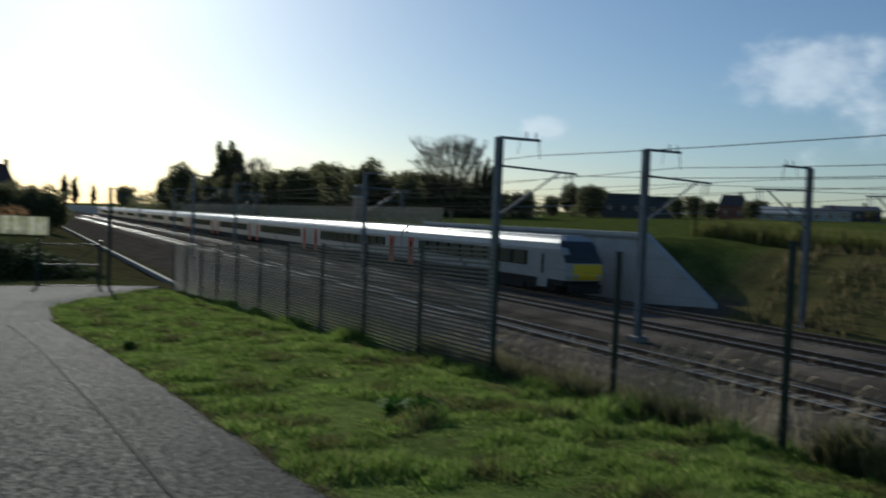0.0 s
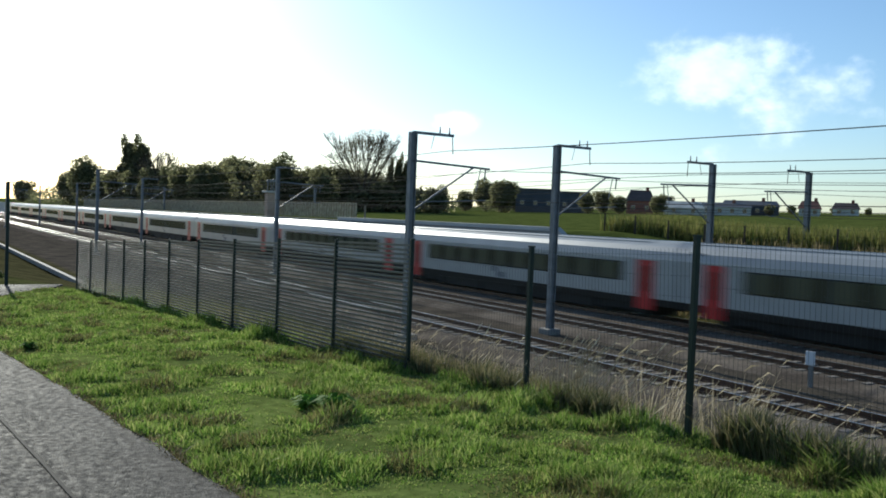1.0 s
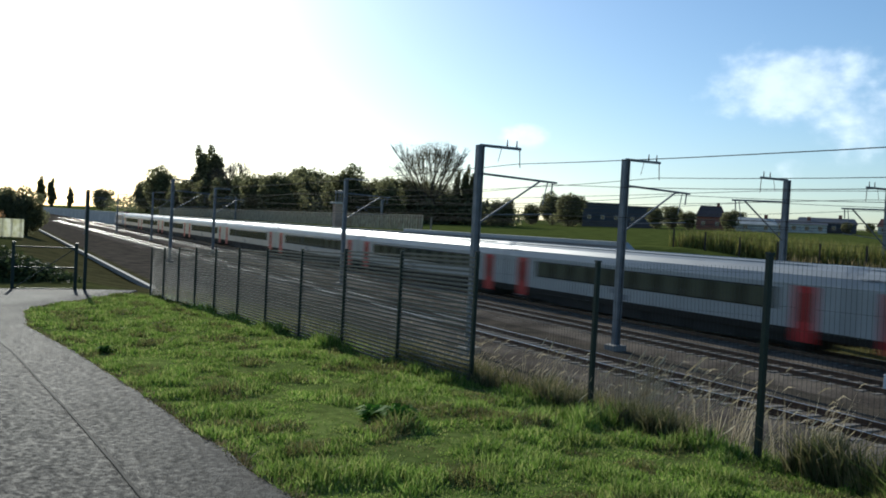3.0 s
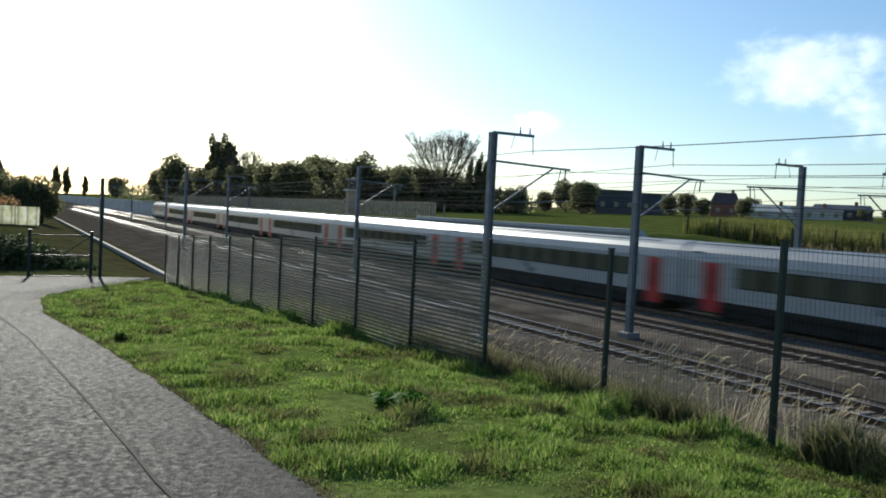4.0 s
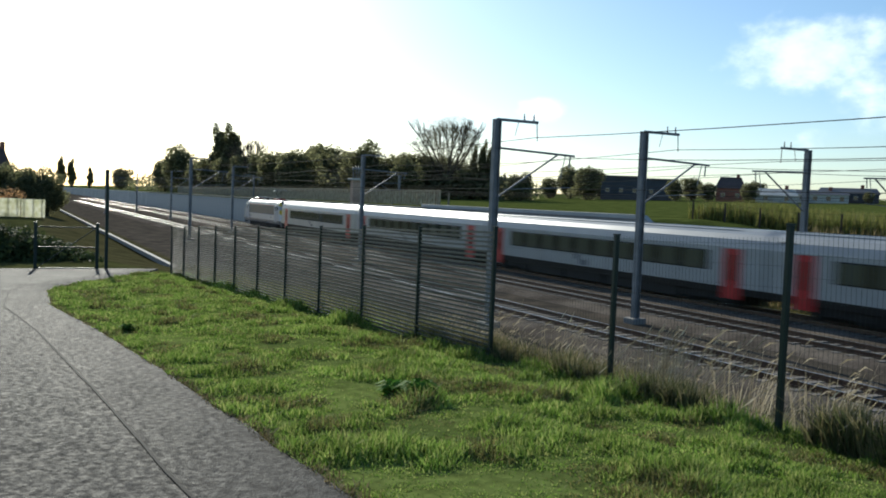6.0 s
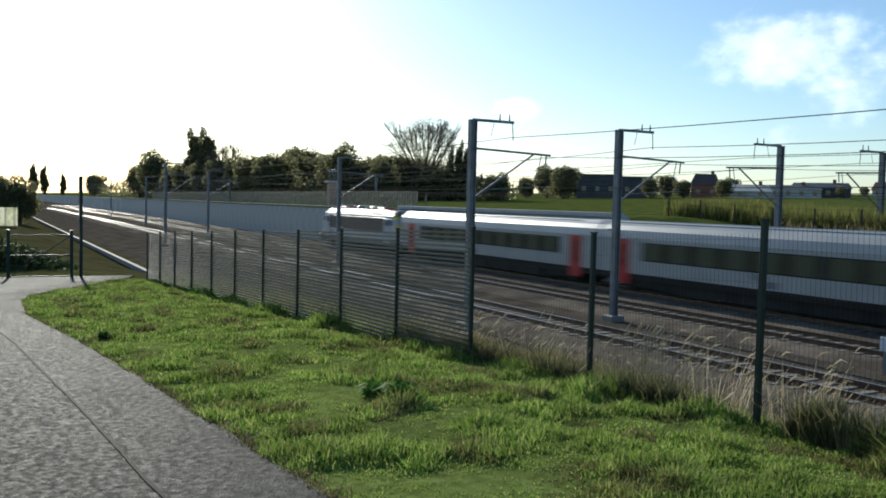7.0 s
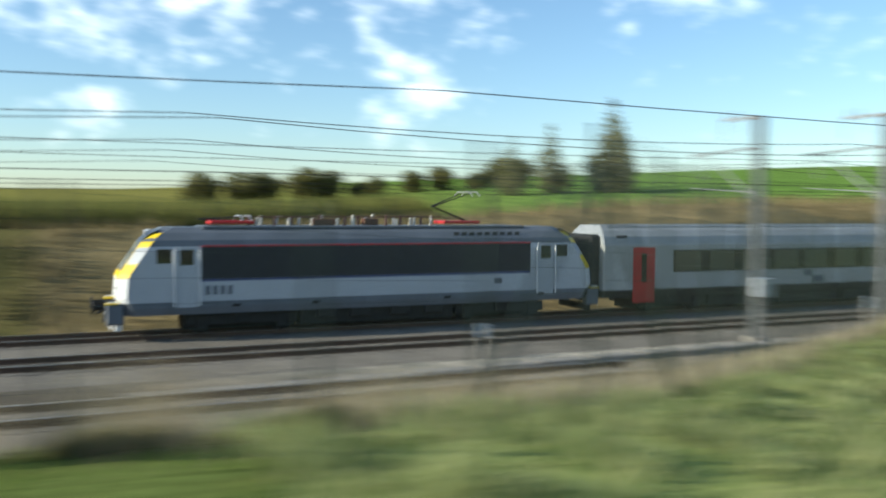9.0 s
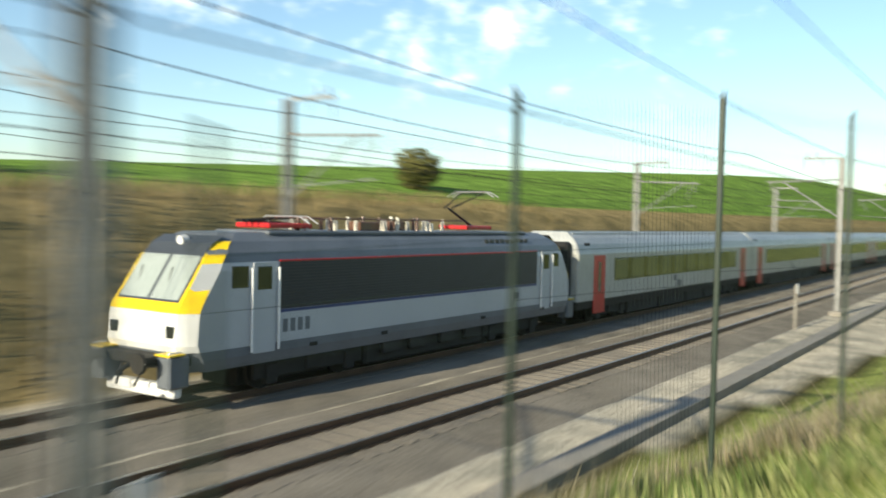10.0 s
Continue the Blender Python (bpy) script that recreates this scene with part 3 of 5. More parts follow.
def make_fence():
    fence = empty("mesh_fence", pose(0, 0, 0), "dark green welded mesh fence on steel posts along the bank", "fence")
    bm = bmesh.new()
    box(bm, -0.028, 0.028, -0.028, 0.028, -0.4, POST_H, 0.006)
    box(bm, -0.032, 0.032, -0.032, 0.032, POST_H, POST_H + 0.02)
    post = part("post", bm, M_FENCE, fence)
    L = 2.4
    # straining struts where the line bends
    for dx in (-1, 1):
        bm = bmesh.new()
        rod(bm, (8.0, 9.1, ground_z(8.0, 9.1) + 3.2), (8.0 + dx * 2.3, 9.1 + dx * 1.15, ground_z(8.0 + dx * 2.3, 9.1 + dx * 1.15) - 0.1), 0.045)
        part("strut", bm, M_FENCE, fence)
    panels = []
    for count, hz, half, label in ((28, 0.068, 0.015, "dense galvanised wire screen panel"), (10, 0.2, 0.0012, "open welded mesh panel")):
        bm = bmesh.new()
        for i in range(count):
            z = 0.06 + i * hz
            box(bm, 0.04, L, -half * 0.6, half * 0.6, z - half, z + half)
        for i in range(48):
            x = 0.05 + i * 0.0497
            box(bm, x - 0.0009, x + 0.0009, 0.004, 0.006, 0.03, POST_H)
        panels.append(tagged(part("panel", bm, M_SCREENWIRE if count > 20 else M_FENCEWIRE, fence), label, kind="stuff"))
    used = [False, False]
    ps = fence_posts()
    for k, (x, y) in enumerate(ps):
        z = ground_z(x, y)
        tall = 1.0 + 0.85 * smooth(3, 8, x) + 0.28 * smooth(24, 33, x)
        m = pose(x, y, z) @ Matrix.Diagonal((1, 1, tall, 1))
        if k == 0:
            post.matrix_basis = m
        else:
            share("post", post.data, fence, m).matrix_basis = m
        if k + 1 < len(ps):
            x1, y1 = ps[k + 1]
            d = Vector((x1 - x, y1 - y, ground_z(x1, y1) - z))
            mm = Matrix.Translation((x, y, z)) @ Matrix(((d.x / L, -d.y / d.length, 0, 0), (d.y / L, d.x / d.length, 0, 0), (d.z / L, 0, tall, 0), (0, 0, 0, 1)))
            kind = 0 if x1 < -10.0 else 1
            ob = panels[kind] if not used[kind] else share("panel", panels[kind].data, fence, Matrix())
            used[kind] = True
            tagged(ob, panels[kind]["label"], kind="stuff")
            ob.matrix_basis = mm


def make_gate():
    g = empty("field_gate", pose(-37.4, 0, -1.72), "dark steel barrier gate across the end of the lane", "gate")
    bm = bmesh.new()
    for y, top in ((3.55, 4.1), (3.2, 1.95), (0.95, 1.95), (-3.4, 1.95), (-7.9, 1.95)):
        box(bm, -0.06, 0.06, y - 0.06, y + 0.06, -0.3, top)
        p = part("post", bm, M_FENCE, g)
        bm = bmesh.new()
    for y, w in ((0.98, 2.2), (-3.35, 4.25), (-7.85, 4.4)):
        for z in (0.12, 0.95, 1.75):
            rod(bm, (0, y, z), (0, y + w, z), 0.028)
        rod(bm, (0, y, 0.12), (0, y + w, 1.75), 0.02)
        part("rail_frame", bm, M_FENCE, g)
        return g


def make_trough():
    """Concrete cable trough with lids along the foot of the bank."""
    bm = bmesh.new()
    box(bm, -0.98, 0.98, -0.28, 0.28, -0.3, 0.0, 0.015)
    seg = None
    for x0, n, y, dz in ((-180, 68, 8.8, 0.5), (4, 58, 23.1, 0.22)):
        t = empty("cable_trough", pose(0, 0, 0), "pale concrete cable trough with lids at the foot of the bank", "trough", "cable troughs")
        for i in range(n):
            x = x0 + i * 1.98
            m = pose(x, y, BED_Z + dz * (1 if x < 0 else smooth(3, 24, x)) + 0.01, 0, 0, 0.4 * math.sin(i * 5.1))
            if seg is None:
                seg = part("trough_segment", bm, M_TROUGH, t)
                seg.matrix_basis = m
            else:
                share("trough_segment", seg.data, t, m)
            if x0 < 0:
                t.children[-1].matrix_basis = m @ Matrix.Diagonal((1, 0.5, 1, 1))


make_ground()
make_road()
make_wall()
for _y, _x0, _x1, _lab, _w in ((SIDING_Y, -320, 17, "siding track on concrete sleepers in stone ballast", False), (NEAR_Y, -400, 400, "ballasted main track with polished rail heads", False), (TRAIN_Y, -400, 400, "ballasted main track with polished rail heads", False)):
    _tr = make_track(_y, _x0, _x1, _lab, _w)
    make_sleepers(_tr, _y, max(_x0, -180), min(_x1, 180))
    tagged(make_ballast(_y, 1.55, _x0, -8.0, M_BALLASTDIM), "rust-brown stone ballast under the track, backlit dimness in its colour", "ballast", kind="structure")
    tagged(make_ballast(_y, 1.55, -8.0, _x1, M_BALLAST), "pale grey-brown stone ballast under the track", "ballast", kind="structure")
make_masts()
mast_box()
make_wires()
make_fence()
make_gate()
make_trough()


# ---------- the train ----------
LOCO_LEN, COACH_LEN, COACHES = 19.6, 26.4, 12


def ring(z, length, off=0.0, ends=(1, 1)):
    """Plan outline at a height: raked, corner-chamfered cab ends or a square coach end."""
    w = lerp(z, ((0.7, 1.36), (1.0, 1.42), (2.95, 1.42), (3.35, 1.32), (3.6, 1.12), (3.8, 0.8))) + off
    nose = lerp(z, ((0.7, 0.62), (1.1, 0.42), (1.35, 0.3), (2.05, 0.36), (2.2, 0.42), (3.25, 1.12), (3.55, 1.4), (3.8, 1.9))) - off
    ch = 0.36
    flat = lerp(z, ((0.7, 0.05), (3.4, 0.05), (3.84, 0.25))) - off
    a = (nose, ch, 0.8) if ends[0] else (flat, 0.06, 0.96)
    b = (nose, ch, 0.8) if ends[1] else (flat, 0.06, 0.96)
    L = length
    return [(a[0], -w * a[2], z), (a[0] + a[1], -w, z), (L - b[0] - b[1], -w, z), (L - b[0], -w * b[2], z),
            (L - b[0], w * b[2], z), (L - b[0] - b[1], w, z), (a[0] + a[1], w, z), (a[0], w * a[2], z)]


def band(z0, z1, length, off, ends, cuts=()):
    bm = bmesh.new()
    zs = [z0] + [c for c in (0.8, 1.0, 1.1, 1.35, 2.05, 2.2, 2.95, 3.25, 3.35, 3.55, 3.6, 3.7) if z0 < c < z1] + [z1]
    loft(bm, [ring(z, length, off, ends) for z in zs])
    return bm


def front_patch(z0, z1, off, length, end, y0=-1.0, y1=1.0, wrap=True):
    """A painted sheet on the cab's face: follows the face and, where asked, its chamfers."""
    bm = bmesh.new()
    zs = [z0] + [c for c in (1.1, 1.35, 2.05, 2.2, 3.25, 3.55) if z0 < c < z1] + [z1]
    rows = []
    for z in zs:
        r = ring(z, length, off, (1, 1))
        if end == 0:
            pts = [r[6], r[7], r[0], r[1]] if wrap else [(r[7][0], y1, z), (r[0][0], y0, z)]
        else:
            pts = [r[2], r[3], r[4], r[5]] if wrap else [(r[3][0], y0, z), (r[4][0], y1, z)]
        rows.append([bm.verts.new(p) for p in pts])
    for a, b in zip(rows, rows[1:]):
        for i in range(len(a) - 1):
            bm.faces.new((a[i], a[i + 1], b[i + 1], b[i]))
    geo = bmesh.ops.extrude_face_region(bm, geom=list(bm.faces))
    dx = 0.012 if end == 0 else -0.012
    bmesh.ops.translate(bm, vec=(dx, 0, 0), verts=[v for v in geo["geom"] if isinstance(v, bmesh.types.BMVert)])
    bmesh.ops.recalc_face_normals(bm, faces=bm.faces)
    return bm


def side_plate(bm, x0, x1, z0, z1, w=1.42, t=0.012, sides=(-1, 1)):
    for s in sides:
        ya, yb = sorted((s * (w - 0.02), s * (w + t)))
        box(bm, x0, x1, ya, yb, z0, z1, min(0.008, t * 0.6))


def bogie(parent, xc, wheels, base):
    bm = bmesh.new()
    box(bm, xc - 0.3, xc + 0.3, -1.06, 1.06, 0.45, 0.8)
    # core block added to fill the dark shadow between the wheels
    box(bm, xc - base / 2 - 0.6, xc + base / 2 + 0.6, -0.62, 0.62, 0.12, 0.9)
    for s in (-1, 1):
        box(bm, xc - base / 2 - 0.55, xc + base / 2 + 0.55, s * 1.08 - 0.07, s * 1.08 + 0.07, 0.3, 0.7, 0.03)
        for k in range(wheels):
            x = xc - base / 2 + k * base / (wheels - 1)
            box(bm, x - 0.2, x + 0.2, s * 1.12 - 0.09, s * 1.12 + 0.09, 0.16, 0.66, 0.03)
        box(bm, xc - 0.28, xc + 0.28, s * 1.1 - 0.12, s * 1.1 + 0.12, 0.35, 0.85, 0.04)
    b = part("bogie", bm, M_BLACK, parent)
    for k in range(wheels):
        x = xc - base / 2 + k * base / (wheels - 1)
        bm = bmesh.new()
        for s in (-1, 1):
            rod(bm, (x, s * 0.7, 0.5), (x, s * 0.83, 0.5), 0.5, 0.5, 18)
        rod(bm, (x, -0.7, 0.5), (x, 0.7, 0.5), 0.09, 0.09, 8)
        part("wheelset", bm, M_BLACK, b)


def buffers(parent, x, d):
    for s in (-0.88, 0.88):
        bm = bmesh.new()
        rod(bm, (x, s, 1.05), (x + d * 0.45, s, 1.05), 0.11, 0.11, 10)
        rod(bm, (x + d * 0.45, s, 1.05), (x + d * 0.52, s, 1.05), 0.24, 0.22, 12)
        part("buffer", bm, M_BLACK, parent)


def pantograph(parent, xc, up):
    bm = bmesh.new()
    if up:
        rod(bm, (xc + 0.9, 0, 3.95), (xc - 0.75, 0, 4.6), 0.05, 0.035)
        rod(bm, (xc - 0.75, -0.15, 4.6), (xc + 0.75, -0.45, 5.15), 0.03, 0.02)
        rod(bm, (xc - 0.75, 0.15, 4.6), (xc + 0.75, 0.45, 5.15), 0.03, 0.02)
        z, x = 5.2, xc + 0.8
    else:
        rod(bm, (xc + 0.9, 0, 4.0), (xc - 0.8, 0, 4.08), 0.05, 0.035)
        rod(bm, (xc - 0.8, -0.2, 4.08), (xc + 0.75, -0.4, 4.16), 0.03, 0.02)
        rod(bm, (xc - 0.8, 0.2, 4.08), (xc + 0.75, 0.4, 4.16), 0.03, 0.02)
        z, x = 4.2, xc + 0.8
    arm = part("pantograph", bm, M_BLACK, parent)
    bm = bmesh.new()
    for d in (-0.16, 0.16):
        rod(bm, (x + d, -0.6, z), (x + d, 0.6, z), 0.025)
        rod(bm, (x + d, -0.6, z), (x + d, -0.95, z - 0.18), 0.02)
        rod(bm, (x + d, 0.6, z), (x + d, 0.95, z - 0.18), 0.02)
    part("pan_head", bm, M_STEELBRIGHT, arm, "bright steel collector head")
    bm = bmesh.new()
    box(bm, xc - 0.45, xc + 1.15, -0.6, 0.6, 3.9, 4.03, 0.03)
    part("pan_base", bm, M_RED, arm, "red painted base frame")


def make_loco():
    L = LOCO_LEN
    e = empty("locomotive", pose(0, TRAIN_Y, RAIL_Z), "grey, white and yellow electric locomotive pushing the train", "locomotive")
    part("body", band(1.2, 3.13, L, 0, (1, 1)), M_LIGHTGREY, e, "light grey painted body shell")
    part("skirt", band(0.75, 1.2, L, 0.006, (1, 1)), M_MIDGREY, e, "mid grey lower skirt")
    part("roof", band(3.13, 3.8, L, 0.0, (1, 1)), M_MIDGREY, e, "dark grey sloping roof")
    for end in (0, 1):
        s = 1 if end == 0 else -1
        X = lambda v: v if end == 0 else L - v
        part("cab_front", front_patch(1.2, 2.05, 0.014, L, end), M_WHITE, e, "white lower cab front")
        part("cab_surround", front_patch(2.05, 3.6, 0.014, L, end), M_YELLOW, e, "yellow surround of the windscreen")
        part("cab_visor", front_patch(2.28, 3.72, 0.024, L, end, -1.04, 1.04, False), M_BROW, e, "dark grey windscreen frame and brow")
        for y0, y1 in ((-0.99, -0.05), (0.05, 0.99)):
            part("windscreen", front_patch(2.33, 3.28, 0.036, L, end, y0, y1, False), M_SCREEN, e, "windscreen pane, sky reflection put into its pale colour")
            bm = bmesh.new()
            xw = ring(2.4, L, 0.06, (1, 1))[0][0]
            rod(bm, (X(xw), (y0 + y1) / 2, 2.3), (X(xw + 0.42), (y0 + y1) / 2 + 0.25, 3.0), 0.018)
            part("wiper", bm, M_BLACK, e)
        for y in (-0.95, 0.95):
            bm = bmesh.new()
            a, b = sorted((X(0.30), X(0.42)))
            box(bm, a, b, y - 0.16, y + 0.16, 1.42, 1.78, 0.03)
            part("headlight", bm, M_GLASS, e)
        bm = bmesh.new()
        rod(bm, (X(1.5), 0, 3.62), (X(1.32), 0, 3.6), 0.11, 0.11, 12)
        part("top_light", bm, M_WHITE, e)
        bm = bmesh.new()
        a, b = sorted((X(0.02), X(0.62)))
        box(bm, a, b, -1.3, 1.3, 0.92, 1.14, 0.03)
        part("buffer_beam", bm, M_BLACK, e)
        bm = bmesh.new()
        for y in (-1.28, 1.28):
            rod(bm, (X(0.03), y, 0.45), (X(0.03), y, 1.25), 0.025)
            rod(bm, (X(0.03), y, 1.25), (X(0.35), y, 1.25), 0.025)
        part("hand_rail", bm, M_WHITE, e)
        bm = bmesh.new()
        a, b = sorted((X(0.25), X(0.5)))
        box(bm, a, b, -1.15, 1.15, 0.22, 0.5, 0.04)
        rod(bm, (X(0.15), -0.9, 0.3), (X(0.15), 0.9, 0.3), 0.04)
        part("snow_plough", bm, M_WHITE if end == 0 else M_BLACK, e)
        bm = bmesh.new()
        rod(bm, (X(0.1), 0, 0.95), (X(-0.3), 0, 0.75), 0.05)
        rod(bm, (X(0.1), 0.35, 0.9), (X(-0.1), 0.3, 0.45), 0.03)
        rod(bm, (X(0.1), -0.35, 0.9), (X(-0.1), -0.3, 0.45), 0.03)
        part("coupling", bm, M_BLACK, e)
        buffers(e, X(0.05), -s)
        for y in (-1.12, 1.12):
            bm = bmesh.new()
            a, b = sorted((X(-0.02), X(0.55)))
            box(bm, a, b, y - 0.22, y + 0.22, 0.46, 1.17, 0.05)
            housing = part("buffer_housing", bm, M_MIDGREY, e, "grey corner housing of the buffer")
            bm = bmesh.new()
            a, b = sorted((X(-0.035), X(0.4)))
            box(bm, a, b, y - 0.24, y + 0.24, 1.172, 1.215, 0.01)
            part("step_edge", bm, M_YELLOW, housing, "yellow step edge")
        # cab side: door, hand rails and two windows
        for sd in (-1, 1):
            bm = bmesh.new()
            a, b = sorted((X(1.62), X(2.12)))
            side_plate(bm, a, b, 2.55, 3.05, sides=(sd,))
            part("side_window", bm, M_GLASS, e)
            bm = bmesh.new()
            a, b = sorted((X(2.28), X(3.0)))
            side_plate(bm, a, b, 1.0, 3.12, t=0.01, sides=(sd,))
            d = part("cab_door", bm, M_LIGHTGREY, e)
            bm = bmesh.new()
            a, b = sorted((X(2.4), X(2.86)))
            side_plate(bm, a, b, 2.48, 3.02, t=0.018, sides=(sd,))
            part("door_window", bm, M_GLASS, d)
            for x in (2.2, 3.06):
                bm = bmesh.new()
                rod(bm, (X(x), sd * 1.475, 1.05), (X(x), sd * 1.475, 3.0), 0.034)
                part("door_rail", bm, M_WHITE, d, "white vertical grab rail")
    bm = bmesh.new()
    side_plate(bm, 3.12, 15.95 + 0.3, 1.98, 3.12, t=0.008)
    pn = part("louvre_panel", bm, M_PANEL, e, "near-black ventilation panel")
    bm = bmesh.new()
    for i in range(14):
        z = 2.06 + i * 0.075
        side_plate(bm, 3.2, 16.17, z, z + 0.02, t=0.016)
    part("louvre", bm, M_PANEL, pn)
    bm = bmesh.new()
    side_plate(bm, 3.12, 16.25, 3.122, 3.165, t=0.012)
    part("stripe", bm, M_RED, e, "thin red line above the panel")
    bm = bmesh.new()
    side_plate(bm, 3.12, 16.25, 1.9, 1.975, t=0.005)
    part("blue_line", bm, mat("blue_line", (0.03, 0.05, 0.16), 0.4), e)
    # running number as plain bars
    for sd in (-1, 1):
        for i in range(4):
            bm = bmesh.new()
            side_plate(bm, 3.25 + i * 0.26, 3.42 + i * 0.26, 1.42, 1.74, t=0.004, sides=(sd,))
            part("number_bar", bm, M_MIDGREY, e)
        bm = bmesh.new()
        side_plate(bm, 14.6, 14.95, 1.5, 1.72, t=0.004, sides=(sd,))
        part("emblem", bm, M_MIDGREY, e)
    for x in (4.2, 7.1, 12.4, 16.6):
        for sd in (-1, 1):
            bm = bmesh.new()
            side_plate(bm, x, x + 0.28, 0.98, 1.08, w=1.43, t=0.01, sides=(sd,))
            part("step_recess", bm, M_BLACK, e)
    # roof gear
    bm = bmesh.new()
    box(bm, 3.2, 16.2, -0.95, 0.95, 3.74, 3.84, 0.03)
    part("roof_deck", bm, M_MIDGREY, e)
    for i in range(9):
        for sd in (-1, 1):
            bm = bmesh.new()
            x = 12.9 + i * 0.34
            box(bm, x, x + 0.2, sd * 1.22 - 0.02, sd * 1.22 + 0.02, 3.32, 3.58)
            part("roof_grille", bm, M_PANEL, e)
    rr = random.Random(3)
    for i in range(26):
        x = 5.0 + i * 0.3
        bm = bmesh.new()
        y = rr.choice((-0.55, -0.2, 0.25, 0.6))
        hgt = rr.uniform(0.24, 0.44)
        for q in range(4):
            z = 3.84 + q * hgt / 4
            rod(bm, (x, y, z), (x, y, z + hgt / 4), 0.075, 0.045, 8)
        part("insulator", bm, M_PORCELAIN if i % 3 else M_INSUL, e)
    bm = bmesh.new()
    for y in (-0.55, 0.25, 0.6):
        rod(bm, (5.0, y, 4.16), (12.6, y, 4.18), 0.025)
    for x in (6.2, 8.9, 11.2):
        rod(bm, (x, -0.6, 4.17), (x, 0.7, 4.17), 0.025)
    box(bm, 7.4, 8.3, -0.35, 0.1, 3.84, 4.1, 0.03)
    box(bm, 9.6, 10.2, 0.1, 0.55, 3.84, 4.12, 0.03)
    part("busbar", bm, M_INSUL, e)
    pantograph(e, 13.2, True)
    pantograph(e, 4.0, False)
    bm = bmesh.new()
    box(bm, 6.7, 12.9, -1.2, 1.2, 0.15, 1.0, 0.08)
    part("transformer_tank", bm, M_BLACK, e)
    bogie(e, 4.6, 2, 2.9)
    bogie(e, 15.0, 2, 2.9)
    bm = bmesh.new()
    box(bm, 6.9, 12.7, -1.2, 1.2, 0.38, 0.8, 0.05)
    for x in (7.3, 8.6, 10.2, 11.6):
        for sd in (-1, 1):
            box(bm, x, x + 0.8, sd * 1.28 - 0.08, sd * 1.28 + 0.08, 0.42, 0.76, 0.03)
    part("underfloor_box", bm, M_BLACK, e)
    return e


def make_coach(label, nose=False):
    L = COACH_LEN
    ends = (0, 1 if nose else 0)
    e = empty("railway_coach", pose(0, TRAIN_Y, RAIL_Z), label, "coach", "coaches of the train")
    part("body", band(1.04, 3.0, L, 0, ends), M_COACH, e, "off-white painted sides")
    part("roof", band(3.0, 3.84, L, 0.0, ends), M_COACHROOF, e, "grey ribbed roof")
    bm = bmesh.new()
    for y, z in ((-0.9, 3.79), (-0.45, 3.86), (0, 3.86), (0.45, 3.86), (0.9, 3.79)):
        box(bm, 0.5, L - 2.2, y - 0.02, y + 0.02, z - 0.1, z)
    part("roof_rib", bm, M_COACHROOF, e)
    part("sole_bar", band(0.7, 1.04, L, -0.03, ends), M_BLACK, e, "black sole bar")
    x0, x1 = 3.7, L - (5.2 if nose else 3.7)
    bm = bmesh.new()
    side_plate(bm, x0, x1, 1.76, 2.74, t=0.008)
    wb = part("window_band", bm, M_GLASS, e, "dark glazed window band")
    n = 10 if not nose else 9
    pitch = (x1 - x0) / n
    for sd in (-1, 1):
        bm = bmesh.new()
        side_plate(bm, 0, pitch - 0.52, 1.82, 2.68, t=0.014, sides=(sd,))
        pane = part("pane", bm, M_PANE, wb)
        pane.matrix_basis = pose(x0 + 0.12, 0, 0)
        for i in range(1, n):
            share("pane", pane.data, wb, pose(x0 + 0.12 + i * pitch, 0, 0))
    for xd in (1.55, L - (3.9 if nose else 2.7)):
        for sd in (-1, 1):
            bm = bmesh.new()
            side_plate(bm, xd, xd + 1.15, 0.48, 2.88, t=0.012, sides=(sd,))
            crew = nose and xd > 5
            d = part("door", bm, M_COACH if crew else M_RED, e, "off-white crew door" if crew else "red entrance door")
            bm = bmesh.new()
            side_plate(bm, xd + 0.44, xd + 0.72, 1.35, 2.6, t=0.02, sides=(sd,))
            part("door_window", bm, M_GLASS, d)
    for sd in (-1, 1):
        bm = bmesh.new()
        side_plate(bm, 0.75, 1.3, 3.02, 3.4, w=1.33, t=0.006, sides=(sd,))
        part("vent", bm, M_BLACK, e)
        bm = bmesh.new()
        side_plate(bm, L * 0.45, L * 0.45 + 0.75, 1.1, 1.42, t=0.01, sides=(sd,))
        part("destination_panel", bm, M_MIDGREY, e)
        bm = bmesh.new()
        side_plate(bm, L * 0.43, L * 0.43 + 0.5, 1.42, 1.7, t=0.004, sides=(sd,))
        part("emblem", bm, M_MIDGREY, e)
    bogie(e, 3.9, 2, 2.6)
    bogie(e, L - 3.9, 2, 2.6)
    bm = bmesh.new()
    # equipment boxes, run low and end to end to stand in for shadow too
    for xa, xb in ((5.9, 9.8), (10.0, 13.9), (14.1, 17.0), (17.2, L - 5.9)):
        box(bm, xa, xb, -1.2, 1.2, 0.16, 0.75, 0.05)
    part("underfloor_box", bm, M_BLACK, e)
    bm = bmesh.new()
    box(bm, -0.45, 0.1, -1.12, 1.12, 0.55, 3.45, 0.12)
    part("gangway", bm, M_RUBBER, e, "black rubber gangway bellows")
    if nose:
        part("cab_front", front_patch(1.1, 2.1, 0.014, L, 1, -1.1, 1.1, False), M_YELLOW, e, "yellow lower cab front")
        part("windscreen", front_patch(2.15, 3.5, 0.016, L, 1), M_GLASS, e, "large dark windscreen")
        for y in (-0.85, 0.85):
            bm = bmesh.new()
            box(bm, L - 0.42, L - 0.28, y - 0.18, y + 0.18, 1.2, 1.45, 0.03)
            part("headlight", bm, M_STEELBRIGHT, e)
        bm = bmesh.new()
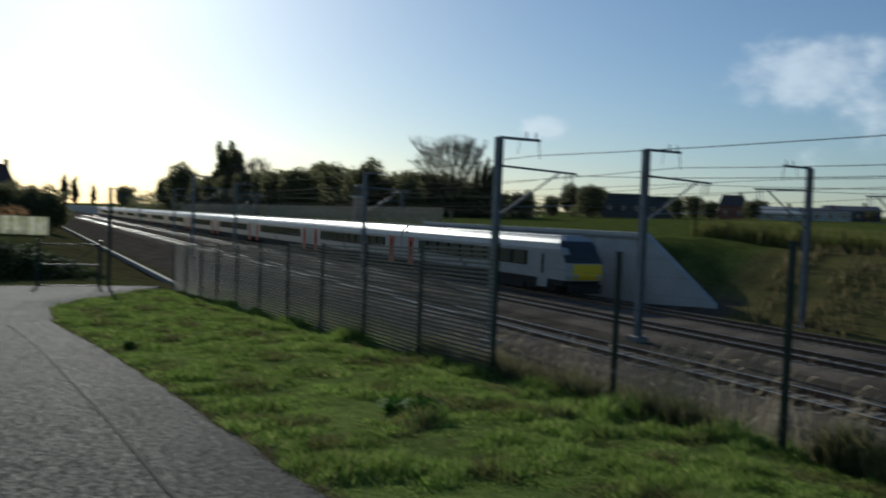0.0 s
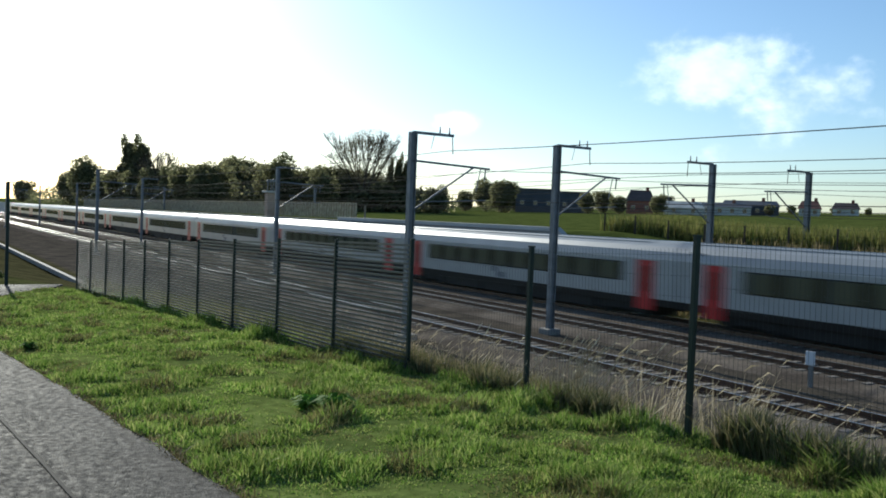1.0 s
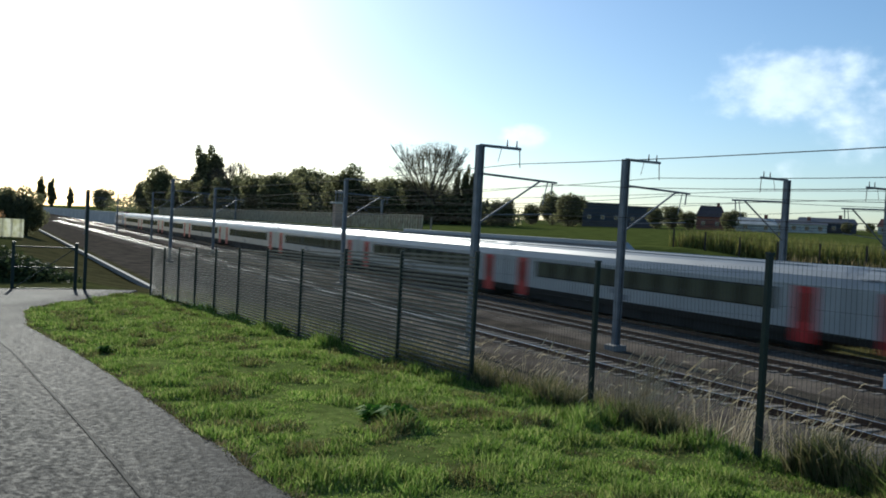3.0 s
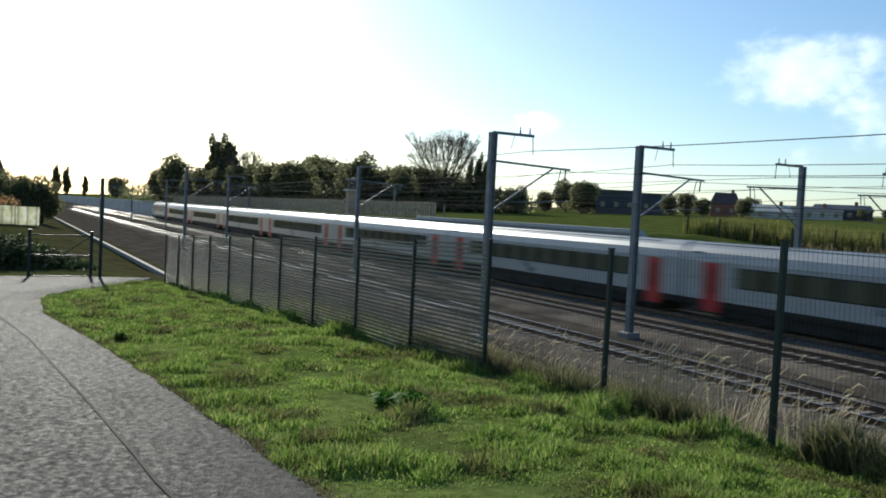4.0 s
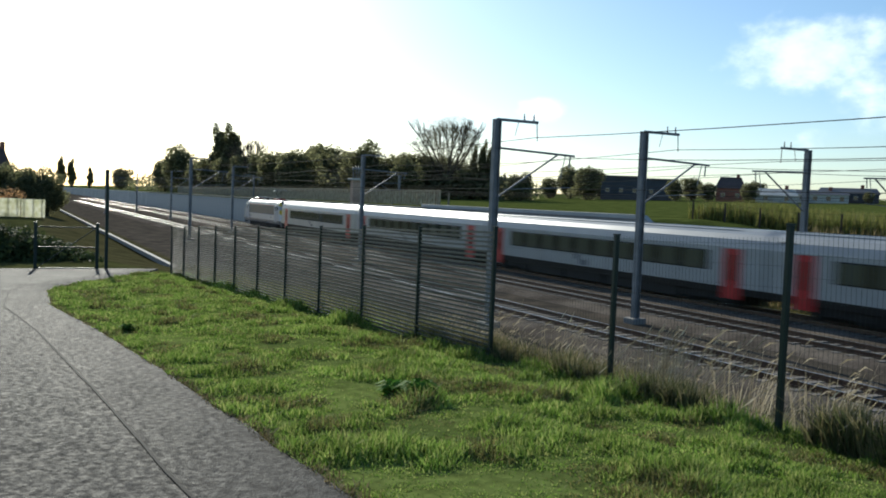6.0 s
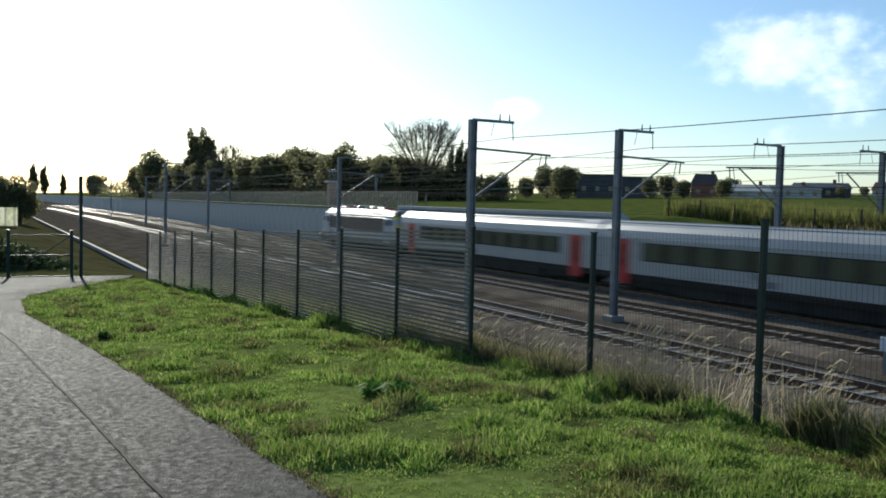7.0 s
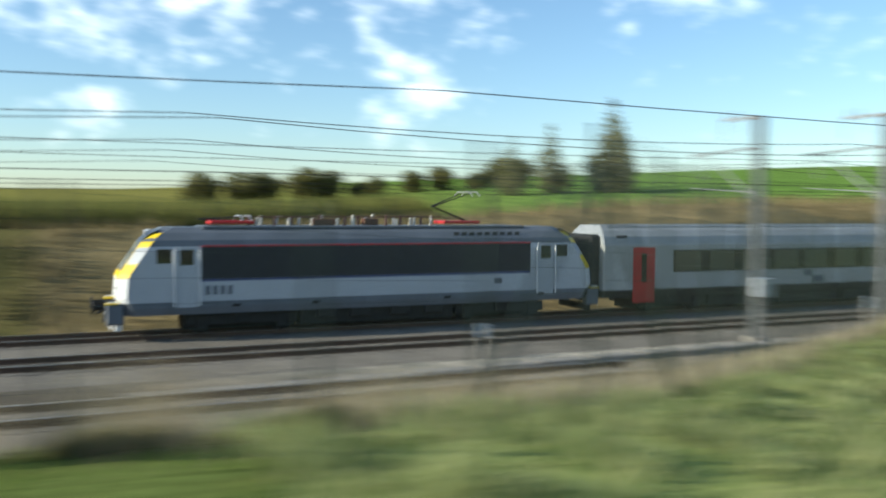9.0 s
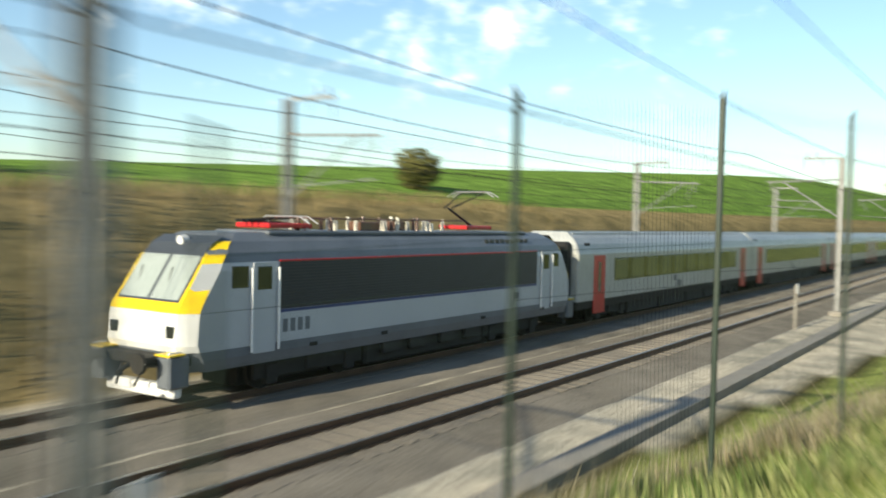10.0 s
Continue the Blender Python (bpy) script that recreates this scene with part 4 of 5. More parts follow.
        box(bm, L - 0.7, L - 0.35, -1.2, 1.2, 0.25, 0.85, 0.05)
        part("snow_plough", bm, M_BLACK, e)
    return e


loco = make_loco()
coach = make_coach("off-white coach with red doors and dark window band")
VEHICLES = [(loco, 0.0)]
for _i in range(COACHES - 1):
    _c = coach if _i == 0 else copy_thing(coach, pose(0, 0, 0))
    VEHICLES.append((_c, LOCO_LEN + 0.15 + _i * COACH_LEN))
lead = make_coach("off-white driving coach with yellow nose leading the train", True)
VEHICLES.append((lead, LOCO_LEN + 0.15 + (COACHES - 1) * COACH_LEN))
TRAIN_ROWS = [(0.0, -381.00), (1.0, -338.80), (2.0, -296.60), (3.0, -254.40), (4.0, -212.20), (5.0, -170.00), (6.0, -127.80), (7.0, -85.60), (7.5, -64.10), (8.0, -40.86), (8.2, -32.10), (8.4, -23.35), (8.6, -14.50), (8.8, -5.75), (9.0, 2.88), (9.2, 11.14), (9.4, 19.30), (9.6, 26.50), (9.8, 31.98), (10.0, 36.53)]


def motions():
    for ob, dx in VEHICLES:
        walk(ob, [(t, pose(x + dx, TRAIN_Y, RAIL_Z)) for t, x in TRAIN_ROWS])



# ---------- trees, houses and growth ----------
M_TWIG_OLIVE = leaf_mat("thin_olive_leaves", (0.12, 0.13, 0.06), (0.27, 0.25, 0.13), 0.5)
M_TWIG = leaf_mat("twigs", (0.15, 0.14, 0.08), (0.28, 0.25, 0.16), 0.4)
def mesh_object(name, verts, faces, material, parent=None):
    me = bpy.data.meshes.new(name)
    me.from_pydata(verts, [], faces)
    me.materials.append(material)
    ob = new(name, me)
    if parent:
        ob.parent = parent
    return ob


def leaf_cloud(rng, lobes, count, size):
    """Many small leaf sprays scattered through uneven lobes (centre, radii)."""
    verts, faces = [], []
    weights = [r[0] * r[1] * r[2] for _, r in lobes]
    tot = sum(weights)
    for (c, r), w in zip(lobes, weights):
        for _ in range(int(count * w / tot) + 1):
            d = Vector((rng.gauss(0, 1), rng.gauss(0, 1), rng.gauss(0, 1))).normalized()
            k = rng.uniform(0.55, 1.0) ** 0.6 * (1 + 0.28 * noise.noise(d * 2.2 + Vector(c)))
            p = Vector((c[0] + d.x * r[0] * k, c[1] + d.y * r[1] * k, c[2] + d.z * r[2] * k))
            u = Vector((rng.gauss(0, 1), rng.gauss(0, 1), rng.gauss(0, 0.7))).normalized()
            v = u.cross(d if abs(u.dot(d)) < 0.95 else Vector((0, 0, 1))).normalized()
            s = size * rng.uniform(0.6, 1.4)
            i = len(verts)
            verts += [p - u * s, p + v * s * 0.55, p + u * s, p - v * s * 0.55]
            faces.append((i, i + 1, i + 2, i + 3))
    return verts, faces


def limbs(bm, rng, p, d, length, r, depth, ends, spread=0.55, up=0.25):
    q = p + d * length
    rod(bm, p, q, r, r * 0.66, 6 if depth > 1 else 4)
    ends.append(q)
    if depth == 0:
        return
    for _ in range(3 if depth > 1 else 4):
        nd = (d + Vector((rng.gauss(0, spread), rng.gauss(0, spread), rng.gauss(up, spread * 0.5)))).normalized()
        limbs(bm, rng, q, nd, length * rng.uniform(0.58, 0.82), r * 0.62, depth - 1, ends, spread, up)


def make_tree(name, label, seed, h, kind, material, leaves, size):
    rng = random.Random(seed)
    t = empty(name, pose(0, 0, 0), label, "tree", "trees along the horizon")
    bm = bmesh.new()
    if kind == "bare":
        ends = []
        rod(bm, (0, 0, -0.3), (0, 0, h * 0.18), h * 0.028, h * 0.022, 8)
        part("trunk", bm, M_BARK, t)
        bm = bmesh.new()
        for k in range(10):
            a, tilt = k * 2.4 + 0.4 * rng.random(), 0.12 + 0.6 * (k / 9)
            limbs(bm, rng, Vector((0, 0, h * 0.15)), Vector((math.cos(a) * tilt, math.sin(a) * tilt, 0.9)).normalized(), h * 0.27, h * 0.010, 4, ends, 0.2, 0.05)
        part("limb_work", bm, M_BARK, t, "bare twiggy crown")
        v, f = leaf_cloud(rng, [((0, 0, h * 0.6), (h * 0.40, h * 0.40, h * 0.38))], leaves, size)
        mesh_object("crown", v, f, material, t)
        return t
    rod(bm, (0, 0, -0.4), (0, 0, h * 0.45), h * 0.03, h * 0.017, 8)
    ends = []
    if kind == "round":
        for k in range(4):
            a = k * 1.6 + rng.random()
            limbs(bm, rng, Vector((0, 0, h * 0.35)), Vector((math.cos(a) * 0.7, math.sin(a) * 0.7, 0.7)).normalized(), h * 0.2, h * 0.012, 1, ends)
        lobes = [((0, 0, h * 0.48), (h * 0.38, h * 0.38, h * 0.46))]
        for k in range(11):
            a, q = rng.uniform(0, 6.3), rng.uniform(0.12, 0.36)
            s = rng.uniform(0.13, 0.24) * h
            lobes.append(((math.cos(a) * q * h, math.sin(a) * q * h, rng.uniform(0.14, 0.86) * h), (s, s, s * rng.uniform(0.7, 1.1))))
    elif kind == "poplar":
        lobes = [((rng.gauss(0, 0.02) * h, rng.gauss(0, 0.02) * h, h * z), (h * w, h * w, h * 0.16)) for z, w in ((0.2, 0.07), (0.35, 0.085), (0.5, 0.09), (0.65, 0.08), (0.8, 0.06), (0.93, 0.035))]
    else:
        lobes = [((rng.gauss(0, 0.03) * h, rng.gauss(0, 0.03) * h, h * z), (h * w, h * w, h * 0.17)) for z, w in ((0.15, 0.26), (0.3, 0.27), (0.5, 0.2), (0.7, 0.13), (0.88, 0.07))]
    part("trunk", bm, M_BARK, t)
    v, f = leaf_cloud(rng, lobes, leaves, size)
    mesh_object("crown", v, f, material, t)
    return t


def polar(az, r):
    a = radians(az)
    return -math.sin(a) * r, math.cos(a) * r


def plant_at(src, az, r, top_el, base_h, rot, first):
    """Stand a tree in a direction from the lane, tall enough for its known skyline."""
    x, y = polar(az, r)
    z = ground_z(x, y) - 0.1
    h = 1.65 + r * math.tan(radians(top_el)) - z
    m = pose(x, y, z, 0, 0, rot)
    ob = src if first else copy_thing(src, m)
    s = h / base_h
    ob.matrix_basis = m @ Matrix.Diagonal((s, s, s, 1))
    return ob


def make_trees():
    rng = random.Random(11)
    rounds = [make_tree("broadleaf_tree", "dark green broadleaf tree against the low sun", 20 + i, 10, "round", M_LEAF, 9500, 0.25) for i in range(3)]
    row = [(81.2, 1.9), (80.2, 2.5), (79.2, 1.9), (76.3, 2.5), (75.2, 2.3), (74.3, 2.75), (73.2, 3.0), (72.2, 2.9), (70.9, 3.4), (69.9, 3.0), (69.0, 3.25), (68.0, 2.75), (66.9, 2.9), (65.9, 2.6), (64.9, 3.15), (64.0, 2.8), (62.9, 2.6),
           (78.3, 2.2), (77.2, 2.3), (71.6, 2.6), (67.4, 2.5), (62.0, 2.2), (60.6, 2.3), (59.8, 1.7), (83.8, 1.2), (58.4, 1.8)]
    used = set()
    for i, (az, el) in enumerate(row):
        k = i % 3
        plant_at(rounds[k], az, max(rng.uniform(150, 190), 44 / math.cos(radians(az))), el + 0.15, 9.8, rng.uniform(0, 360), k not in used)
        used.add(k)
    for i, (az, el) in enumerate([(56.6, 1.9), (55.2, 2.5), (54.2, 2.75), (53.2, 2.3), (48.6, 1.9), (47.6, 2.2), (46.6, 1.9), (44.2, 1.9), (43.7, 2.0), (37.5, 1.6)]):
        plant_at(rounds[i % 3], az, rng.uniform(185, 215), el, 9.8, rng.uniform(0, 360), False)
    # undergrowth that closes the wood's edge
    hr = random.Random(77)
    lobes = []
    for i in range(90):
        az = 58 + i * 0.29
        r = max(hr.uniform(160, 175), 46 / math.cos(radians(az)))
        x, y = polar(az, r)
        z = ground_z(x, y)
        top = 1.65 + r * math.tan(radians(hr.uniform(1.2, 2.0) * (1 - 0.5 * smooth(79, 83, az)))) - z
        lobes.append(((x, y, z + top * 0.4), (3.2, 3.2, max(0.6, top * 0.62))))
    v, f = leaf_cloud(hr, lobes, 16000, 0.45)
    tagged(mesh_object("wood_edge", v, f, M_LEAF), "dense dark undergrowth along the edge of the wood", "undergrowth", kind="stuff")
    pop = make_tree("poplar_tree", "tall narrow dark poplar tree", 31, 14, "poplar", M_LEAF, 6000, 0.24)
    for i, (az, el) in enumerate([(78.1, 4.1), (77.35, 4.15), (77.75, 3.6), (61.5, 3.6), (60.9, 3.95), (60.4, 3.85), (86.6, 1.6), (87.2, 1.7), (85.6, 1.2)]):
        ob = plant_at(pop, az, max(165, 44 / math.cos(radians(az))), el, 14.2, 40 * i, i == 0)
        if i < 3 or i > 5:
            ob.matrix_basis = ob.matrix_basis @ Matrix.Diagonal((1.7, 1.7, 1, 1))
    bare = make_tree("bare_tree", "wide twiggy tree that has shed most leaves", 47, 14, "bare", M_TWIG, 15000, 0.085)
    plant_at(bare, 63.3, 165, 5.15, 12.6, 0, True)
    b2 = make_tree("bare_tree", "wide twiggy tree that has shed most leaves", 48, 14, "bare", M_TWIG, 1500, 0.13)
    plant_at(b2, 76.0, 185, 2.9, 11.5, 70, True)
    dark = [(88.6, 0.85, 128), (89.5, 1.0, 130), (87.9, 0.5, 125), (90.4, 0.8, 132), (91.4, 0.9, 132), (89.0, 0.7, 126)]
    for az, el, r in dark:
        plant_at(rounds[1], az, r, el, 9.8, rng.uniform(0, 360), False)
    # hedge and small trees on the rise beyond the line
    con = make_tree("conical_tree", "ragged olive-green conical tree on the field edge", 53, 9, "cone", M_TWIG_OLIVE, 1900, 0.22)
    for i, (x, y, h) in enumerate([(42.5, 60, 7.6), (44, 62, 6.5), (37.5, 61, 5.6), (33.5, 60, 4.6), (48, 66, 5.0)]):
        z = ground_z(x, y) - 0.1
        ob = con if i == 0 else copy_thing(con, pose(0, 0, 0))
        ob.matrix_basis = pose(x, y, z, 0, 0, 77 * i) @ Matrix.Diagonal((h / 9, h / 9, h / 9, 1))
    bush = make_tree("hedge_bush", "rounded olive-green bush in the hedge row", 61, 4, "round", M_LEAF2, 2600, 0.16)
    spots = [(12 + i * 2.6 + rng.uniform(-0.6, 0.6), 74 + rng.uniform(-3, 3), rng.uniform(1.6, 3.4)) for i in range(14)] + [(74, 51.5, 3.4)]
    for i, (x, y, h) in enumerate(spots):
        z = ground_z(x, y) - 0.3
        ob = bush if i == 0 else copy_thing(bush, pose(0, 0, 0))
        ob.matrix_basis = pose(x, y, z, 0, 0, 51 * i) @ Matrix.Diagonal((h / 4 * 1.2, h / 4 * 1.2, h / 4, 1))
    for i, (az, el) in enumerate([(13.6, 1.75), (12.6, 2.0), (11.8, 2.0), (10.8, 1.85), (36.2, 1.6), (34.8, 1.5), (33.8, 1.6), (32, 1.55), (30.5, 1.5)]):
        plant_at(bush, az, 250, el, 4, 33 * i, False)


def make_house(x, y, w, d, h, roof, wallm, roofm, rot, name, label, windows=3):
    z = ground_z(x, y) - 0.2
    e = empty(name, pose(x, y, z, 0, 0, rot), label, "house", "houses on the horizon")
    bm = bmesh.new()
    box(bm, -w / 2, w / 2, -d / 2, d / 2, 0, h)
    wall = part("wall", bm, wallm, e)
    bm = bmesh.new()
    if roof > 0:
        o = 0.3
        a = [bm.verts.new(p) for p in ((-w / 2 - o, -d / 2 - o, h), (w / 2 + o, -d / 2 - o, h), (w / 2 + o, d / 2 + o, h), (-w / 2 - o, d / 2 + o, h), (-w / 2 + roof * 0.3, 0, h + roof), (w / 2 - roof * 0.3, 0, h + roof))]
        for f in ((0, 1, 5, 4), (2, 3, 4, 5), (0, 4, 3), (1, 2, 5), (3, 2, 1, 0)):
            bm.faces.new([a[i] for i in f])
        rf = part("roof", bm, roofm, e)
        bm = bmesh.new()
        box(bm, w * 0.2, w * 0.2 + 0.7, -0.35, 0.35, h + roof * 0.5, h + roof + 0.7)
        part("chimney", bm, M_BRICK, rf)
    else:
        box(bm, -w / 2 - 0.2, w / 2 + 0.2, -d / 2 - 0.2, d / 2 + 0.2, h, h + 0.4)
        part("roof", bm, roofm, e)
    for i in range(windows):
        u = -w / 2 + w * (i + 0.5) / windows
        bm = bmesh.new()
        box(bm, u - 0.45, u + 0.45, -d / 2 - 0.05, -d / 2 + 0.02, h * 0.35, h * 0.35 + 0.95, 0.02)
        win = part("window", bm, M_RENDERW, e)
        bm = bmesh.new()
        box(bm, u - 0.4, u + 0.4, -d / 2 - 0.07, -d / 2, h * 0.35 + 0.06, h * 0.35 + 0.89)
        part("pane", bm, M_GLASS, win)
    return e


def make_houses():
    for az, r, w, d, h, ro, wm, rm, name, lab, n in (
            (52.0, 205, 9, 8, 5.2, 0, M_DARKCLAD, M_DARKCLAD, "flat_roof_building", "dark flat-roofed building behind the field", 3),
            (49.6, 205, 7, 8, 4.6, 0, M_DARKCLAD, M_DARKCLAD, "flat_roof_building", "dark flat-roofed building behind the field", 2),
            (50.7, 210, 10, 8, 3.0, 1.0, M_DARKCLAD, M_ROOF, "barn", "long dark barn with a low roof", 3),
            (45.3, 205, 6, 8, 3.0, 2.6, M_BRICK, M_ROOF, "farmhouse", "brick farmhouse with a dark tiled roof", 2),
            (42.6, 195, 8, 7, 1.6, 1.5, M_RENDERW, M_RENDERW, "farm_shed", "pale low shed with a pitched roof", 2),
            (40.4, 205, 13, 9, 1.9, 1.1, M_RENDERW, M_DARKCLAD, "farm_shed", "long low shed with a dark roof", 5),
            (38.6, 210, 12, 9, 2.2, 1.3, M_DARKCLAD, M_DARKCLAD, "farm_shed", "long low dark shed", 4),
            (35.2, 215, 4.5, 6, 1.8, 1.8, M_RENDERW, M_BRICK, "farmhouse", "pale farmhouse with a red tiled roof", 2),
            (33.2, 240, 6, 6, 1.8, 1.6, M_RENDERW, M_ROOF, "farmhouse", "pale farmhouse with a dark tiled roof", 2),
            (91.0, 150, 6.5, 8, 4.4, 5.0, M_BRICK, M_ROOF, "farmhouse", "brick house with a steep dark roof among trees", 2)):
        x, y = polar(az, r)
        make_house(x, y, w, d, h, ro, wm, rm, az, name, lab, n)
    # brick pillar with lamps above the retaining wall
    x, y = -101, 38.2
    z = ground_z(x, y) - 0.2
    e = empty("brick_turret", pose(x, y, z), "slim brick turret with lamps on its flat cap", "tower")
    bm = bmesh.new()
    box(bm, -0.5, 0.5, -0.5, 0.5, 0, 3.0, 0.03)
    part("shaft", bm, mat("buff_brick", (0.5, 0.36, 0.26), 0.85, scale=2, bump=0.4, color2=(0.4, 0.27, 0.19)), e)
    bm = bmesh.new()
    box(bm, -0.8, 0.8, -0.75, 0.75, 3.0, 3.25, 0.03)
    part("cap", bm, M_RENDERW, e)
    for dx in (-0.9, 0.2, 1.0):
        bm = bmesh.new()
        rod(bm, (dx, 0, 3.25), (dx, 0, 4.5), 0.05)
        box(bm, dx - 0.12, dx + 0.25, -0.12, 0.12, 4.3, 4.65, 0.02)
        part("lamp", bm, M_MAST, e)


def make_far_fences():
    e = empty("timber_fence", pose(0, 0, 0), "weathered timber fence on the land above the retaining wall", "fence")
    bm = bmesh.new()
    box(bm, -0.09, 0.09, -0.06, 0.06, 0, 1.5)
    post = None
    for i in range(48):
        x, y = -78 - i * 2.4, 39.5
        m = pose(x, y, ground_z(x, y))
        if post is None:
            post = part("post", bm, mat("weathered_timber", (0.3, 0.24, 0.17), 0.9, scale=3, bump=0.4), e)
            post.matrix_basis = m
        else:
            share("post", post.data, e, m)
    slat_m = leaf_mat("pale_slat", (0.42, 0.36, 0.26), (0.6, 0.53, 0.4), 0.55)
    bm = bmesh.new()
    box(bm, -0.24, 0.24, -0.02, 0.02, 0.1, 1.75, 0.01)
    slat = None
    for i in range(250):
        x = -80 - i * 0.62
        m = pose(x, 39.45, ground_z(x, 39.45))
        if slat is None:
            slat = part("slat", bm, slat_m, e)
            slat.matrix_basis = m
        else:
            share("slat", slat.data, e, m)
    g = empty("panel_fence", pose(0, 0, 0), "pale sunlit panel fence beside the lane behind the gate", "fence")
    bm = bmesh.new()
    box(bm, -1.2, 1.2, -0.04, 0.04, 0, 2.0, 0.02)
    first = None
    for i in range(14):
        x, y = -105 + 0.3 * i, 2.4 - 2.45 * i
        m = pose(x, y, ground_z(x, y) + 0.05, 0, 0, 97)
        if first is None:
            first = part("panel", bm, leaf_mat("pale_panel", (0.62, 0.62, 0.5), (0.7, 0.7, 0.58), 0.75), g)
            first.matrix_basis = m
        else:
            share("panel", first.data, g, m)
        for k in (-0.9, 0.0, 0.9):
            bm = bmesh.new()
            box(bm, -0.05, 0.05, -0.06, 0.06, 0, 2.15)
            part("post", bm, M_BARK, g).matrix_basis = m @ pose(k, 0.09, 0)
    # brambles in the hollow past the gate, a russet hedge behind the pale fence
    hr = random.Random(41)
    lobes = [((-44.5 + hr.uniform(-1, 1), -3.4 + 0.55 * i, ground_z(-44, 1) + 0.1), (1.7, 0.9, 0.25 + 1.55 * max(0, 1 - abs(i - 6) / 6.5) * hr.uniform(0.85, 1.1))) for i in range(13)]
    v, q = leaf_cloud(hr, lobes, 13000, 0.11)
    tagged(mesh_object("bramble_patch", v, q, leaf_mat("bramble_leaves", (0.03, 0.045, 0.018), (0.08, 0.1, 0.035), 0.3)), "low dark bramble thicket in the hollow past the gate", "bramble", kind="stuff")
    lobes = [((-112, 0.6 - 1.4 * i, ground_z(-112, 0) + 1.6), (1.2, 1.3, 1.5 + 0.12 * i + hr.uniform(-0.1, 0.1))) for i in range(20)]
    v, q = leaf_cloud(hr, lobes, 14000, 0.14)
    tagged(mesh_object("russet_hedge", v, q, leaf_mat("russet_leaves", (0.3, 0.17, 0.08), (0.5, 0.32, 0.16), 0.6)), "sunlit russet-brown hedge behind the pale fence", "hedge", kind="stuff")
    # field-side stock fence above the cutting
    f = empty("stock_fence", pose(0, 0, 0), "thin stake and wire fence along the field above the cutting", "fence")
    bm = bmesh.new()
    box(bm, -0.04, 0.04, -0.04, 0.04, -0.3, 1.25)
    first = None
    for i in range(26):
        x, y = -46 + i * 3.0, 42.2
        m = pose(x, y, ground_z(x, y))
        if first is None:
            first = part("stake", bm, M_BARK, f)
            first.matrix_basis = m
        else:
            share("stake", first.data, f, m)
    bm = bmesh.new()
    for i in range(25):
        x = -46 + i * 3.0
        for z in (0.5, 0.85, 1.2):
            rod(bm, (x, 42.2, ground_z(x, 42.2) + z), (x + 3, 42.2, ground_z(x + 3, 42.2) + z), 0.006, n=3)
    part("wire", bm, M_WIRE, f)


def blades(rng, spots, lean=0.35):
    """Grass blades: (x, y, z, height, width) each, as thin bent triangles."""
    verts, faces = [], []
    for x, y, z, h, w in spots:
        a = rng.uniform(0, 6.283)
        c, s = math.cos(a), math.sin(a)
        b = rng.uniform(0, 6.283)
        l = h * abs(rng.gauss(0, lean))
        dx, dy = math.cos(b) * l, math.sin(b) * l
        i = len(verts)
        verts += [(x - c * w, y - s * w, z), (x + c * w, y + s * w, z), (x + dx * 0.35 + c * w * 0.7, y + dy * 0.35 + s * w * 0.7, z + h * 0.6), (x + dx * 0.35 - c * w * 0.7, y + dy * 0.35 - s * w * 0.7, z + h * 0.6), (x + dx, y + dy, z + h)]
        faces += [(i, i + 1, i + 2, i + 3), (i + 3, i + 2, i + 4)]
    return verts, faces


